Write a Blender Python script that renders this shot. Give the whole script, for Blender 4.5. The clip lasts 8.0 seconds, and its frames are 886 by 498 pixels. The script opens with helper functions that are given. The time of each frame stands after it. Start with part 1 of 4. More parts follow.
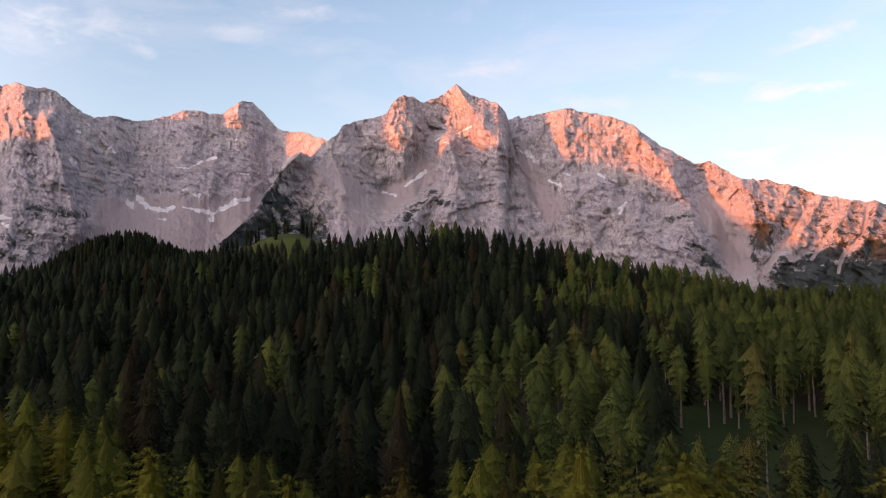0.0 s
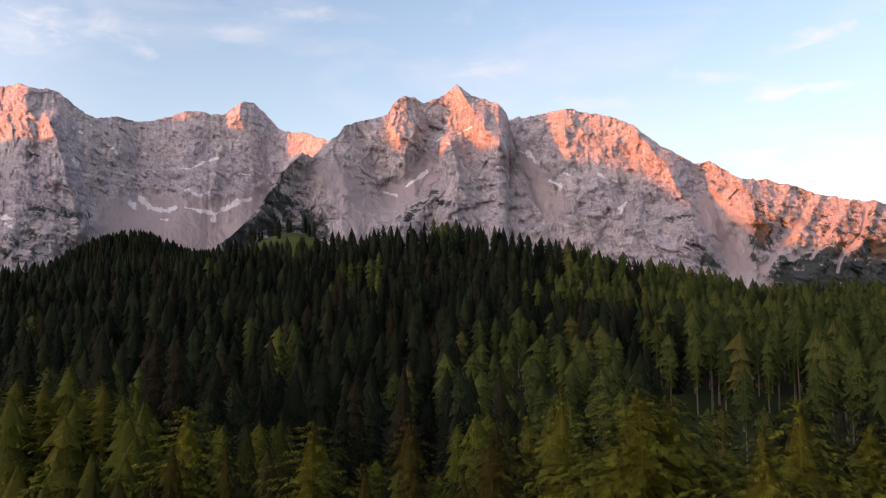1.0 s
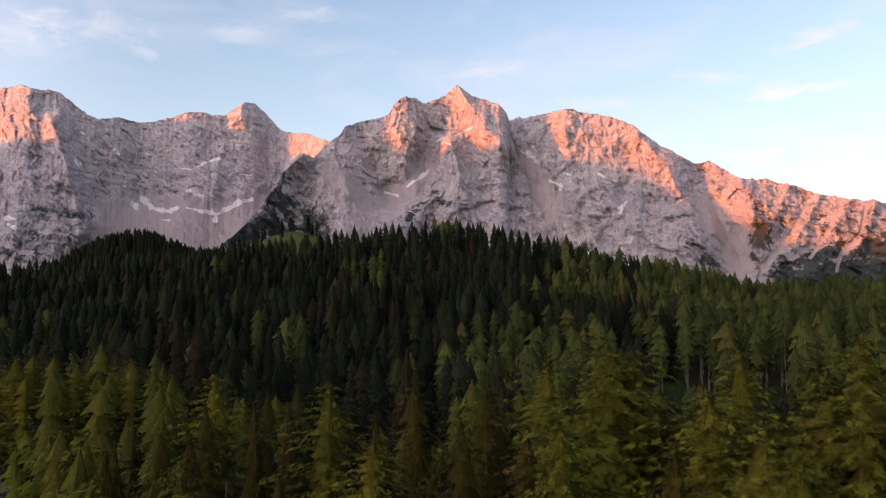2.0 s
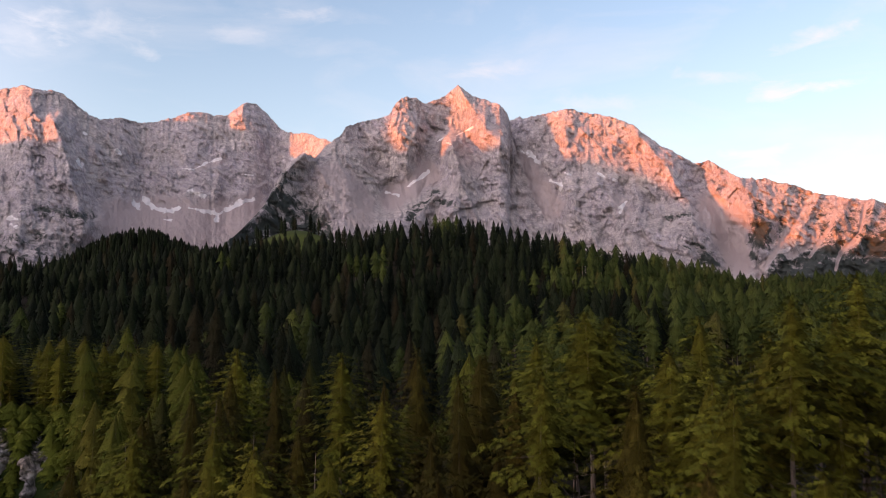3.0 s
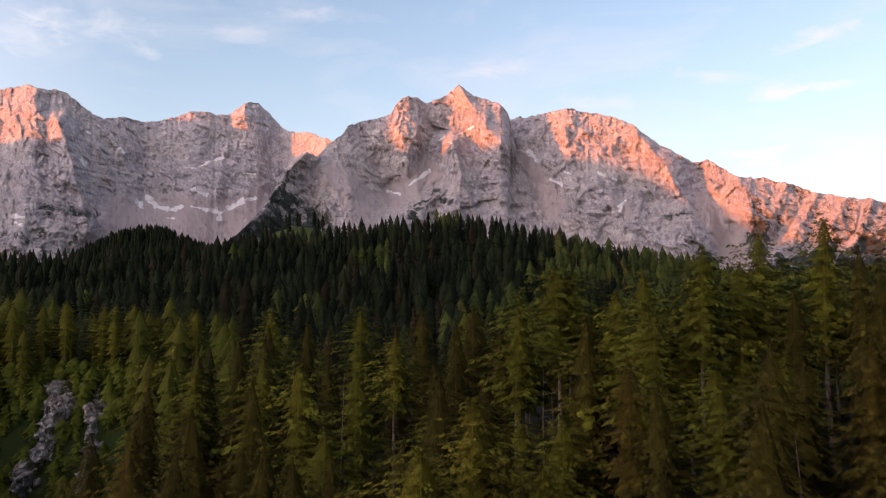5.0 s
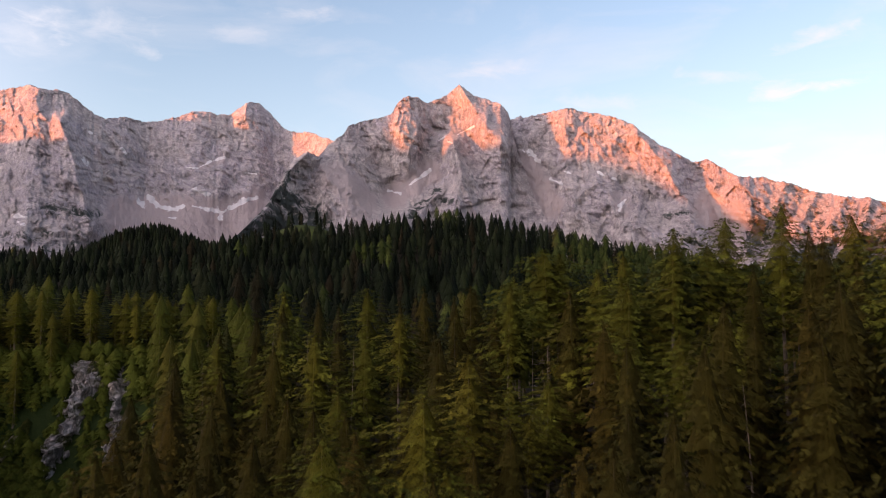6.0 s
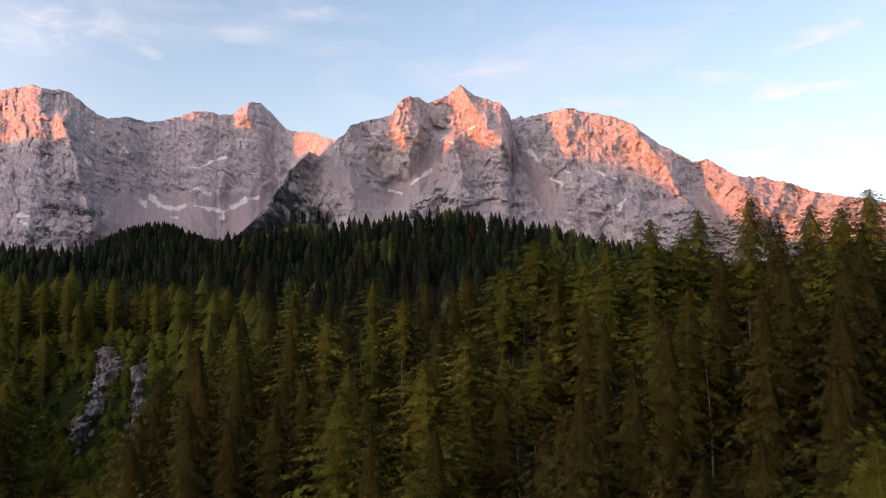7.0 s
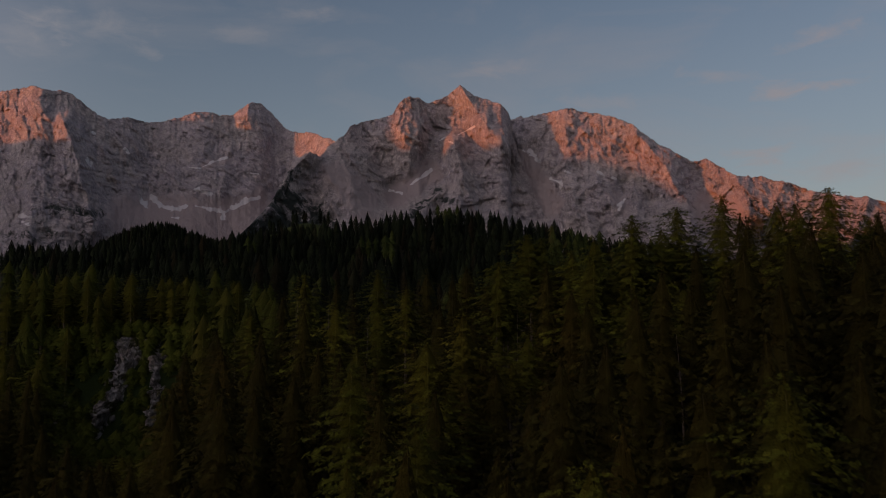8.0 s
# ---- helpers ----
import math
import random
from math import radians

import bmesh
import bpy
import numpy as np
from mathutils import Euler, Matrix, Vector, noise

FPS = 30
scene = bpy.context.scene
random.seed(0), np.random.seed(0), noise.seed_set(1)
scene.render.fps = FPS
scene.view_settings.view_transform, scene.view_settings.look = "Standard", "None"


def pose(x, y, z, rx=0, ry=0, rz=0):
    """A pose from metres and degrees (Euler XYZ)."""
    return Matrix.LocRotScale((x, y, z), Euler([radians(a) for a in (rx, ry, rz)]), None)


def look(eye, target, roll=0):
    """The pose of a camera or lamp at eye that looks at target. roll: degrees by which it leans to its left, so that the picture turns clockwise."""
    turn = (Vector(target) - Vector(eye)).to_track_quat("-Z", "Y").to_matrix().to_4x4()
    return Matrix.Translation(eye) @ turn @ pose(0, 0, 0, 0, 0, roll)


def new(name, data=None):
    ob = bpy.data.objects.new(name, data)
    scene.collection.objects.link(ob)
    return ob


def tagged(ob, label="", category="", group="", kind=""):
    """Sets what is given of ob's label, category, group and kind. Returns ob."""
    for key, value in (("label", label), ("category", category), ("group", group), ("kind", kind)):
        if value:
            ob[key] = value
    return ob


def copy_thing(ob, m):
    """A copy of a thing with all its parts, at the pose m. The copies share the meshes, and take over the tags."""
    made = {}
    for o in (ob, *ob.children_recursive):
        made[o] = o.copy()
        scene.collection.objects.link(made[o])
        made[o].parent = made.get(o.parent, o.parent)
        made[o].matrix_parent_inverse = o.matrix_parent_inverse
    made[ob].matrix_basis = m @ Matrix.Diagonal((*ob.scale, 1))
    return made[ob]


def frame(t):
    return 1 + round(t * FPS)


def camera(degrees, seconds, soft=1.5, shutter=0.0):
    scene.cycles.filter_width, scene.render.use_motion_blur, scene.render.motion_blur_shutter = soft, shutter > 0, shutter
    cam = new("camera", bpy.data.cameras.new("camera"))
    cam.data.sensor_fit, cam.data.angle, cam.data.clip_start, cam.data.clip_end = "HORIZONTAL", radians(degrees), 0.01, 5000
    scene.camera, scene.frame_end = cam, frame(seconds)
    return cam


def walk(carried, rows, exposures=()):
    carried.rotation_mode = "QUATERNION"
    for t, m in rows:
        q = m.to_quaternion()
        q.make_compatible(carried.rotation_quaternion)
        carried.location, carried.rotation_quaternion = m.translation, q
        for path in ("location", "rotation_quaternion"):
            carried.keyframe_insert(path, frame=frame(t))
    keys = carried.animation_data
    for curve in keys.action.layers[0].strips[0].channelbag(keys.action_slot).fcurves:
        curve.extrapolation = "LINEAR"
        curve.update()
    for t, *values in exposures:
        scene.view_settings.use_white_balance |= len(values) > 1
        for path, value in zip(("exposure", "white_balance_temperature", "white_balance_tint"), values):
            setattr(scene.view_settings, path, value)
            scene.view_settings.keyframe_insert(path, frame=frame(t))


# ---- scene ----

# ---- camera ----
cam = camera(56.0, 8.0, soft=0.75, shutter=0.55)
EXPO = 0.67
PATH = [
    (0.0, 0.0, 0.0, 0.0, 0.001, 5.501, 0.0),
    (0.5, 0.02, -6.56, -1.54, 0.029, 5.509, -0.031),
    (1.0, 0.06, -12.73, -3.22, 0.075, 5.531, 0.039),
    (1.5, 0.1, -18.94, -4.87, 0.103, 5.547, 0.086),
    (3.0, 0.3, -36.7, -9.79, 0.202, 5.562, 0.146),
    (3.5, 0.34, -42.85, -11.36, 0.207, 5.537, 0.132),
    (4.0, 0.35, -48.94, -13.09, 0.212, 5.554, 0.085),
    (4.5, 0.38, -55.08, -14.78, 0.23, 5.539, 0.072),
    (6.0, 0.59, -73.27, -20.06, 0.297, 5.522, 0.114),
    (6.5, 0.67, -79.31, -21.66, 0.309, 5.519, 0.073),
    (7.0, 0.79, -85.31, -22.89, 0.354, 5.516, 0.077),
    (7.5, 0.86, -91.15, -23.92, 0.355, 5.515, 0.106),
    (8.0, 0.93, -96.81, -25.04, 0.377, 5.518, 0.161),
]
walk(cam, [(t, pose(x, y, z, 90 + pitch, roll, yaw)) for t, x, y, z, yaw, pitch, roll in PATH],
     exposures=[(0.0, EXPO), (7.0, EXPO), (7.25, EXPO - 0.35), (7.5, EXPO - 0.85), (7.75, EXPO - 1.4), (8.0, EXPO - 1.95)])

# ---- light: evening sun from the west, low over an unseen western ridge ----
SUN_ELEV, SUN_SIDE = 5.0, 30.0
to_sun = Vector((-math.cos(radians(SUN_SIDE)) * math.cos(radians(SUN_ELEV)),
                 -math.sin(radians(SUN_SIDE)) * math.cos(radians(SUN_ELEV)), math.sin(radians(SUN_ELEV))))
sun = new("sun", bpy.data.lights.new("sun", "SUN"))
sun.data.energy, sun.data.angle, sun.data.color = 7.0, radians(0.5), (1.0, 0.215, 0.008)
sun.matrix_world = look(to_sun * 1000, (0, 0, 0))

SKY_STRENGTH = 0.252
SKY_TINT = (1.19, 1.05, 1.13)
HAZE = (2.05, 2.12, 2.24)
CLOUD_LEFT, CLOUD_RIGHT = (2.45, 2.35, 2.5), (3.1, 2.5, 2.45)
GLOW = (8.6, 6.75, 6.75)      # the bright western sky round the sun


class Nodes:
    """A short way to write node trees."""

    def __init__(self, tree):
        self.tree, self.links = tree, tree.links

    def add(self, kind):
        return self.tree.nodes.new(kind)

    def put(self, socket, value):
        if isinstance(value, bpy.types.NodeSocket):
            self.links.new(value, socket)
        elif isinstance(value, (tuple, list)) and socket.type == "RGBA" and len(value) == 3:
            socket.default_value = (*value, 1)
        else:
            socket.default_value = value

    def math(self, operation, a, b=0.0):
        node = self.add("ShaderNodeMath")
        node.operation = operation
        self.put(node.inputs[0], a), self.put(node.inputs[1], b)
        return node.outputs[0]

    def mix(self, fac, a, b, blend="MIX"):
        node = self.add("ShaderNodeMix")
        node.data_type, node.blend_type = "RGBA", blend
        self.put(node.inputs[0], fac), self.put(node.inputs[6], a), self.put(node.inputs[7], b)
        return node.outputs[2]

    def noise(self, vector, scale, detail=4.0, rough=0.55, distort=0.0):
        node = self.add("ShaderNodeTexNoise")
        self.put(node.inputs["Vector"], vector), self.put(node.inputs["Scale"], scale)
        self.put(node.inputs["Detail"], detail), self.put(node.inputs["Roughness"], rough), self.put(node.inputs["Distortion"], distort)
        return node.outputs[0]

    def ramp(self, fac, low, high, a=0.0, b=1.0):
        node = self.add("ShaderNodeMapRange")
        for k, value in enumerate((fac, low, high, a, b)):
            self.put(node.inputs[k], value)
        return node.outputs[0]

    def stretch(self, vector, scale, turn=(0, 0, 0)):
        node = self.add("ShaderNodeMapping")
        self.put(node.inputs["Vector"], vector)
        node.inputs["Scale"].default_value, node.inputs["Rotation"].default_value = scale, turn
        return node.outputs[0]

    def attribute(self, name):
        node = self.add("ShaderNodeAttribute")
        node.attribute_name = name
        return node.outputs["Fac"]

    def place(self):
        return self.add("ShaderNodeNewGeometry").outputs["Position"]

    def bump(self, height, strength, distance):
        node = self.add("ShaderNodeBump")
        self.put(node.inputs["Height"], height)
        node.inputs["Strength"].default_value, node.inputs["Distance"].default_value = strength, distance
        return node.outputs[0]


def material(name):
    m = bpy.data.materials.new(name)
    m.use_nodes = True
    return m, Nodes(m.node_tree), m.node_tree.nodes["Principled BSDF"]


def make_world():
    world = bpy.data.worlds.new("sky")
    scene.world, world.use_nodes = world, True
    n = Nodes(world.node_tree)
    back = world.node_tree.nodes["Background"]
    sky = n.add("ShaderNodeTexSky")
    sky.sky_type, sky.sun_disc, sky.sun_elevation = "NISHITA", False, radians(SUN_ELEV)
    sky.sun_rotation, sky.altitude = math.atan2(to_sun.x, to_sun.y), 1200.0
    way = n.add("ShaderNodeTexCoord").outputs["Generated"]
    axes = n.add("ShaderNodeSeparateXYZ")
    n.put(axes.inputs[0], way)
    base = n.mix(1.0, sky.outputs[0], SKY_TINT, "MULTIPLY")
    haze = n.math("MULTIPLY", n.ramp(axes.outputs[2], 0.02, 0.42, 1.0, 0.0), n.ramp(axes.outputs[0], -0.7, 0.6, 0.3, 0.62))
    base = n.mix(haze, base, HAZE)
    # thin evening clouds over the range: bearing, rise, half width, half height (tangents), slant, density
    ahead = n.math("MAXIMUM", axes.outputs[1], 0.05)
    over, up = n.math("DIVIDE", axes.outputs[0], ahead), n.math("DIVIDE", axes.outputs[2], ahead)
    ragged = n.math("MULTIPLY", n.math("SUBTRACT", n.noise(n.stretch(way, (1.0, 1.0, 2.6), (0, radians(-12), 0)), 22.0, 7.0, 0.62, 0.5), 0.5), 3.4)
    cover = n.ramp(n.noise(n.stretch(way, (1.0, 1.0, 3.0), (0, radians(-7), 0)), 5.0, 6.0, 0.6, 0.5), 0.48, 0.8, 0.0, 0.35)
    for cx, cz, wx, wz, slant, dense in [(0.465, 0.362, 0.058, 0.014, 0.35, 0.8), (0.402, 0.287, 0.031, 0.014, 0.1, 0.9), (0.475, 0.298, 0.037, 0.007, 0.1, 0.9), (0.382, 0.211, 0.041, 0.012, 0.05, 0.9), (0.324, 0.312, 0.054, 0.010, -0.1, 0.55), (0.053, 0.318, 0.051, 0.012, 0.05, 0.5), (-0.171, 0.388, 0.041, 0.012, 0, 0.55), (-0.368, 0.342, 0.027, 0.011, -0.3, 0.7), (-0.434, 0.376, 0.102, 0.022, -0.1, 0.6), (0.474, 0.191, 0.088, 0.018, 0, 0.5), (-0.258, 0.365, 0.047, 0.014, 0, 0.4), (0.174, 0.279, 0.054, 0.014, 0, 0.5), (-0.525, 0.365, 0.047, 0.031, 0, 0.5)]:
        dx = n.math("DIVIDE", n.math("SUBTRACT", over, cx), wx)
        dz = n.math("DIVIDE", n.math("SUBTRACT", n.math("SUBTRACT", up, cz), n.math("MULTIPLY", n.math("SUBTRACT", over, cx), slant)), wz)
        d = n.math("SQRT", n.math("ADD", n.math("MULTIPLY", dx, dx), n.math("MULTIPLY", dz, dz)))
        cover = n.math("ADD", cover, n.ramp(n.math("ADD", n.math("SUBTRACT", 1.0, d), ragged), 0.0, 1.6, 0.0, dense))
    cover = n.math("MINIMUM", cover, 1.0)
    cloud = n.mix(n.ramp(axes.outputs[0], -0.4, 0.45), CLOUD_LEFT, CLOUD_RIGHT)
    toward = n.add("ShaderNodeVectorMath")
    toward.operation = "DOT_PRODUCT"
    n.put(toward.inputs[0], way)
    toward.inputs[1].default_value = tuple(to_sun)
    colour = n.mix(n.math("MULTIPLY", cover, 0.85), base, cloud)
    colour = n.mix(n.math("POWER", n.ramp(toward.outputs["Value"], -0.15, 1.0), 1.6), colour, GLOW, "ADD")
    n.put(back.inputs["Color"], colour)
    back.inputs["Strength"].default_value = SKY_STRENGTH


make_world()


# ---- materials ----
def rock_material():
    m, n, out = material("limestone")
    p = n.place()
    normal = n.add("ShaderNodeSeparateXYZ")
    n.put(normal.inputs[0], n.add("ShaderNodeNewGeometry").outputs["True Normal"])
    flat = normal.outputs[2]

    def seam(scale, stretch, turn, wide, detail=7.0):
        """Thin winding lines where a noise crosses its middle: cracks, gullies and bedding, with their shade put into
        the colour.
        """
        v = n.noise(n.stretch(p, stretch, turn), scale, detail, 0.68, 0.6)
        return n.ramp(n.math("ABSOLUTE", n.math("SUBTRACT", v, 0.5)), 0.0, wide, 1.0, 0.0)

    coarse = n.noise(p, 0.004, 6.0, 0.6)
    fine = n.noise(n.stretch(p, (1.0, 1.0, 0.6)), 0.05, 10.0, 0.80, 0.5)
    slabs = n.noise(n.stretch(p, (1.0, 1.0, 0.6), (0.0, 0.75, 0.0)), 0.022, 9.0, 0.70, 0.8)
    strata = n.noise(n.stretch(p, (0.3, 0.3, 1.5), (0.15, 0.4, 0)), 0.028, 8.0, 0.7, 0.8)
    pits = n.noise(n.stretch(p, (1.0, 1.0, 0.6), (0.0, 0.4, 0.0)), 0.10, 8.0, 0.72, 0.6)
    grit = n.noise(p, 0.16, 8.0, 0.78)
    colour = n.mix(n.ramp(coarse, 0.40, 0.60), (0.555, 0.502, 0.58), (0.64, 0.567, 0.55))
    # slabs, seams and pits: rock tone, with relief shading painted in as well
    colour = n.mix(n.ramp(slabs, 0.46, 0.60, 0.0, 0.7), colour, (0.70, 0.63, 0.605))
    colour = n.mix(n.ramp(slabs, 0.34, 0.45, 0.18, 0.0), colour, (0.36, 0.32, 0.345))
    colour = n.mix(n.ramp(strata, 0.53, 0.57, 0.0, 0.28), colour, (0.40, 0.35, 0.355))
    for scale, stretch, turn, wide, strength in ((0.010, (1, 1, 0.35), (0, 0.65, 0), 0.055, 0.5), (0.016, (1, 1, 0.45), (0, -0.45, 0), 0.055, 0.42),
                                                 (0.020, (0.4, 0.4, 1.2), (0.1, 0.5, 0), 0.055, 0.45), (0.040, (1, 1, 0.5), (0, 0.6, 0), 0.07, 0.32)):
        colour = n.mix(n.math("MULTIPLY", seam(scale, stretch, turn, wide), strength), colour, (0.20, 0.178, 0.195))
    colour = n.mix(n.ramp(fine, 0.38, 0.46, 0.14, 0.0), colour, (0.26, 0.23, 0.245))
    colour = n.mix(n.ramp(pits, 0.36, 0.43, 0.18, 0.0), colour, (0.24, 0.215, 0.23))
    colour = n.mix(n.ramp(pits, 0.54, 0.60, 0.0, 0.45), colour, (0.78, 0.71, 0.68))
    rubble = n.mix(grit, (0.50, 0.43, 0.41), (0.68, 0.605, 0.58))
    colour = n.mix(n.math("MULTIPLY", n.ramp(flat, 0.45, 0.8, 0.0, 0.65), n.ramp(fine, 0.35, 0.6)), colour, rubble)
    colour = n.mix(n.ramp(n.attribute("scree"), 0.35, 0.75), colour, n.mix(grit, (0.41, 0.345, 0.345), (0.53, 0.445, 0.44)))
    shrub = n.mix(grit, (0.032, 0.045, 0.048), (0.090, 0.098, 0.088))
    speckle = n.math("MULTIPLY", n.math("SUBTRACT", n.noise(p, 0.02, 9.0, 0.75, 0.4), 0.5), 3.2)
    colour = n.mix(n.ramp(n.math("ADD", n.attribute("shrub"), speckle), 0.5, 0.8), colour, shrub)
    edge = n.math("MULTIPLY", n.math("SUBTRACT", n.noise(p, 0.025, 8.0, 0.7), 0.5), 2.2)
    colour = n.mix(n.ramp(n.math("ADD", n.attribute("snow"), edge), 0.55, 0.75), colour, (0.86, 0.82, 0.83))
    n.put(out.inputs["Base Color"], colour)
    out.inputs["Roughness"].default_value = 0.9
    out.inputs["Specular IOR Level"].default_value = 0.15
    height = n.math("ADD", n.math("MULTIPLY", slabs, 1.1), n.math("ADD", n.math("MULTIPLY", fine, 0.9), n.math("MULTIPLY", pits, 0.5)))
    n.put(out.inputs["Normal"], n.bump(height, 1.0, 23.0))
    return m


def ground_material():
    m, n, out = material("forest_floor")
    p = n.place()
    broad, grain = n.noise(p, 0.03, 5.0), n.noise(p, 0.8, 6.0, 0.7)
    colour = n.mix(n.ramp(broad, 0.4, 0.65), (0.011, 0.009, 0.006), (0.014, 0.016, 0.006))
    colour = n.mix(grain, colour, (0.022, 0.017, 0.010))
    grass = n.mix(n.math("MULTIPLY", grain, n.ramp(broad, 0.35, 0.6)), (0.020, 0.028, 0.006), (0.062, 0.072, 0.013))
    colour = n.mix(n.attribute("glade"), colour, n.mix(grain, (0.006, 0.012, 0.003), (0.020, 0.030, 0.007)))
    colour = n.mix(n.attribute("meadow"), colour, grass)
    n.put(out.inputs["Base Color"], colour)
    out.inputs["Roughness"].default_value = 0.95
    n.put(out.inputs["Normal"], n.bump(grain, 0.6, 0.4))
    out.inputs["Specular IOR Level"].default_value = 0.1
    return m


def needle_material(name, low, high, warm, lone, scale=10.0, closed=0.455, lively=0.6):
    """Needles: tone varies from tree to tree and from twig to twig, old twigs near the stem are browner and also
    darkened for the crown's inner shade, and light passes between them.
    """
    m, n, out = material(name)
    geometry = n.add("ShaderNodeNewGeometry")
    tree = n.add("ShaderNodeObjectInfo").outputs["Random"] if lone else n.attribute("tone")
    twig = geometry.outputs["Random Per Island"]
    colour = n.mix(n.math("POWER", tree, 1.5), low, high)
    colour = n.mix(n.ramp(tree, *((0.86, 0.96) if lone else (0.87, 0.95))), colour, warm)
    colour = n.mix(n.math("MULTIPLY", twig, lively), colour, n.mix(1.0, colour, (1.55, 1.45, 1.15), "MULTIPLY"))
    # towards the stem: dead-twig tint, plus the crown's own shade put into the colour
    brown_shade = n.math("MULTIPLY", n.ramp(n.attribute("inner"), 0.3, 0.85), n.ramp(twig, 0.0, 0.5, 0.6, 1.0))
    colour = n.mix(n.math("MULTIPLY", brown_shade, 0.8), colour, tuple(0.3 * (a + b) * c for a, b, c in zip(low, high, (1.15, 0.85, 0.8))))
    grain = n.noise(geometry.outputs["Position"], 0.35 * scale, 4.0, 0.7)
    colour = n.mix(n.ramp(grain, 0.3, 0.7, 0.30, 0.0), colour, n.mix(1.0, colour, (0.15, 0.2, 0.2), "MULTIPLY"))
    n.put(out.inputs["Base Color"], colour)
    out.inputs["Roughness"].default_value = 0.8
    out.inputs["Specular IOR Level"].default_value = 0.03
    soft = n.add("ShaderNodeAttribute")
    soft.attribute_name = "soft"
    turn = n.add("ShaderNodeVectorTransform")
    turn.vector_type, turn.convert_from, turn.convert_to = "NORMAL", "OBJECT", "WORLD"
    n.put(turn.inputs[0], soft.outputs["Vector"])
    n.put(out.inputs["Normal"], turn.outputs[0])
    gaps = n.noise(geometry.outputs["Position"], scale, 2.0, 0.6)
    n.put(out.inputs["Alpha"], n.ramp(gaps, closed, closed + 0.05))
    return m


def bark_material(name, dark, pale):
    m, n, out = material(name)
    p = n.place()
    streak = n.noise(n.stretch(p, (1.0, 1.0, 0.15)), 6.0, 5.0, 0.7)
    blotch = n.noise(p, 0.5, 3.0)
    colour = n.mix(n.ramp(streak, 0.35, 0.65), dark, pale)
    colour = n.mix(n.ramp(blotch, 0.5, 0.7, 0.0, 0.5), colour, dark)
    n.put(out.inputs["Base Color"], colour)
    out.inputs["Roughness"].default_value = 0.9
    n.put(out.inputs["Normal"], n.bump(streak, 0.7, 0.05))
    out.inputs["Specular IOR Level"].default_value = 0.1
    return m


def crag_material():
    m, n, out = material("crag_rock")
    p = n.place()
    coarse, fine = n.noise(p, 0.22, 5.0, 0.6), n.noise(n.stretch(p, (1, 1, 0.5)), 1.1, 8.0, 0.72, 0.5)
    crack = n.noise(n.stretch(p, (1.0, 1.0, 0.45), (0.0, 0.6, 0.0)), 0.35, 6.0, 0.65, 0.6)
    crack = n.ramp(n.math("ABSOLUTE", n.math("SUBTRACT", crack, 0.5)), 0.0, 0.06, 1.0, 0.0)
    colour = n.mix(n.ramp(coarse, 0.40, 0.60), (0.25, 0.225, 0.212), (0.43, 0.40, 0.40))
    colour = n.mix(n.ramp(n.noise(p, 0.12, 3.0), 0.52, 0.62, 0.0, 0.7), colour, (0.38, 0.29, 0.235))
    colour = n.mix(n.ramp(fine, 0.38, 0.52, 0.75, 0.0), colour, (0.075, 0.066, 0.062))
    colour = n.mix(n.math("MULTIPLY", crack, 0.8), colour, (0.035, 0.032, 0.028))
    colour = n.mix(n.ramp(n.noise(p, 0.5, 5.0, 0.65), 0.56, 0.64, 0.0, 0.85), colour, (0.035, 0.045, 0.016))
    n.put(out.inputs["Base Color"], colour)
    out.inputs["Roughness"].default_value = 0.9
    n.put(out.inputs["Normal"], n.bump(n.math("SUBTRACT", fine, n.math("MULTIPLY", crack, 0.5)), 1.0, 0.7))
    return m


ROCK, GROUND, CRAG = rock_material(), ground_material(), crag_material()
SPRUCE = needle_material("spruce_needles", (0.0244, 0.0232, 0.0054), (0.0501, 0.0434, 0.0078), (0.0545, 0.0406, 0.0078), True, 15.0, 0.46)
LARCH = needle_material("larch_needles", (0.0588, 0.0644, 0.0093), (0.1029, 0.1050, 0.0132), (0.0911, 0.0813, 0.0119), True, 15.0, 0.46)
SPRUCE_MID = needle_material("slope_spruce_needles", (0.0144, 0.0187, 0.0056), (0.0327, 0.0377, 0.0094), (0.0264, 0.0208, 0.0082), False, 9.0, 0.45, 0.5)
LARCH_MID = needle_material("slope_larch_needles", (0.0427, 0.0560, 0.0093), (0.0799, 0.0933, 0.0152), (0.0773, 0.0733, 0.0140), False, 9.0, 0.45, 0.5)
# far needles run bluer: the haze of distance is put into their colour
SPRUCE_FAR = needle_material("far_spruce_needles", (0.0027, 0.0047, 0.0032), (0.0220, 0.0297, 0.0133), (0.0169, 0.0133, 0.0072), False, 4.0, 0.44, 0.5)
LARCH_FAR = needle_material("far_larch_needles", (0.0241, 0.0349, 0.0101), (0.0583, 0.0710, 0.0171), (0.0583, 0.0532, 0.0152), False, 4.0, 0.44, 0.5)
BARK_SPRUCE = bark_material("spruce_bark", (0.016, 0.013, 0.010), (0.055, 0.044, 0.036))
BARK_LARCH = bark_material("larch_bark", (0.05, 0.040, 0.031), (0.165, 0.13, 0.105))
DEAD_WOOD = bark_material("dead_wood", (0.07, 0.055, 0.045), (0.20, 0.155, 0.13))


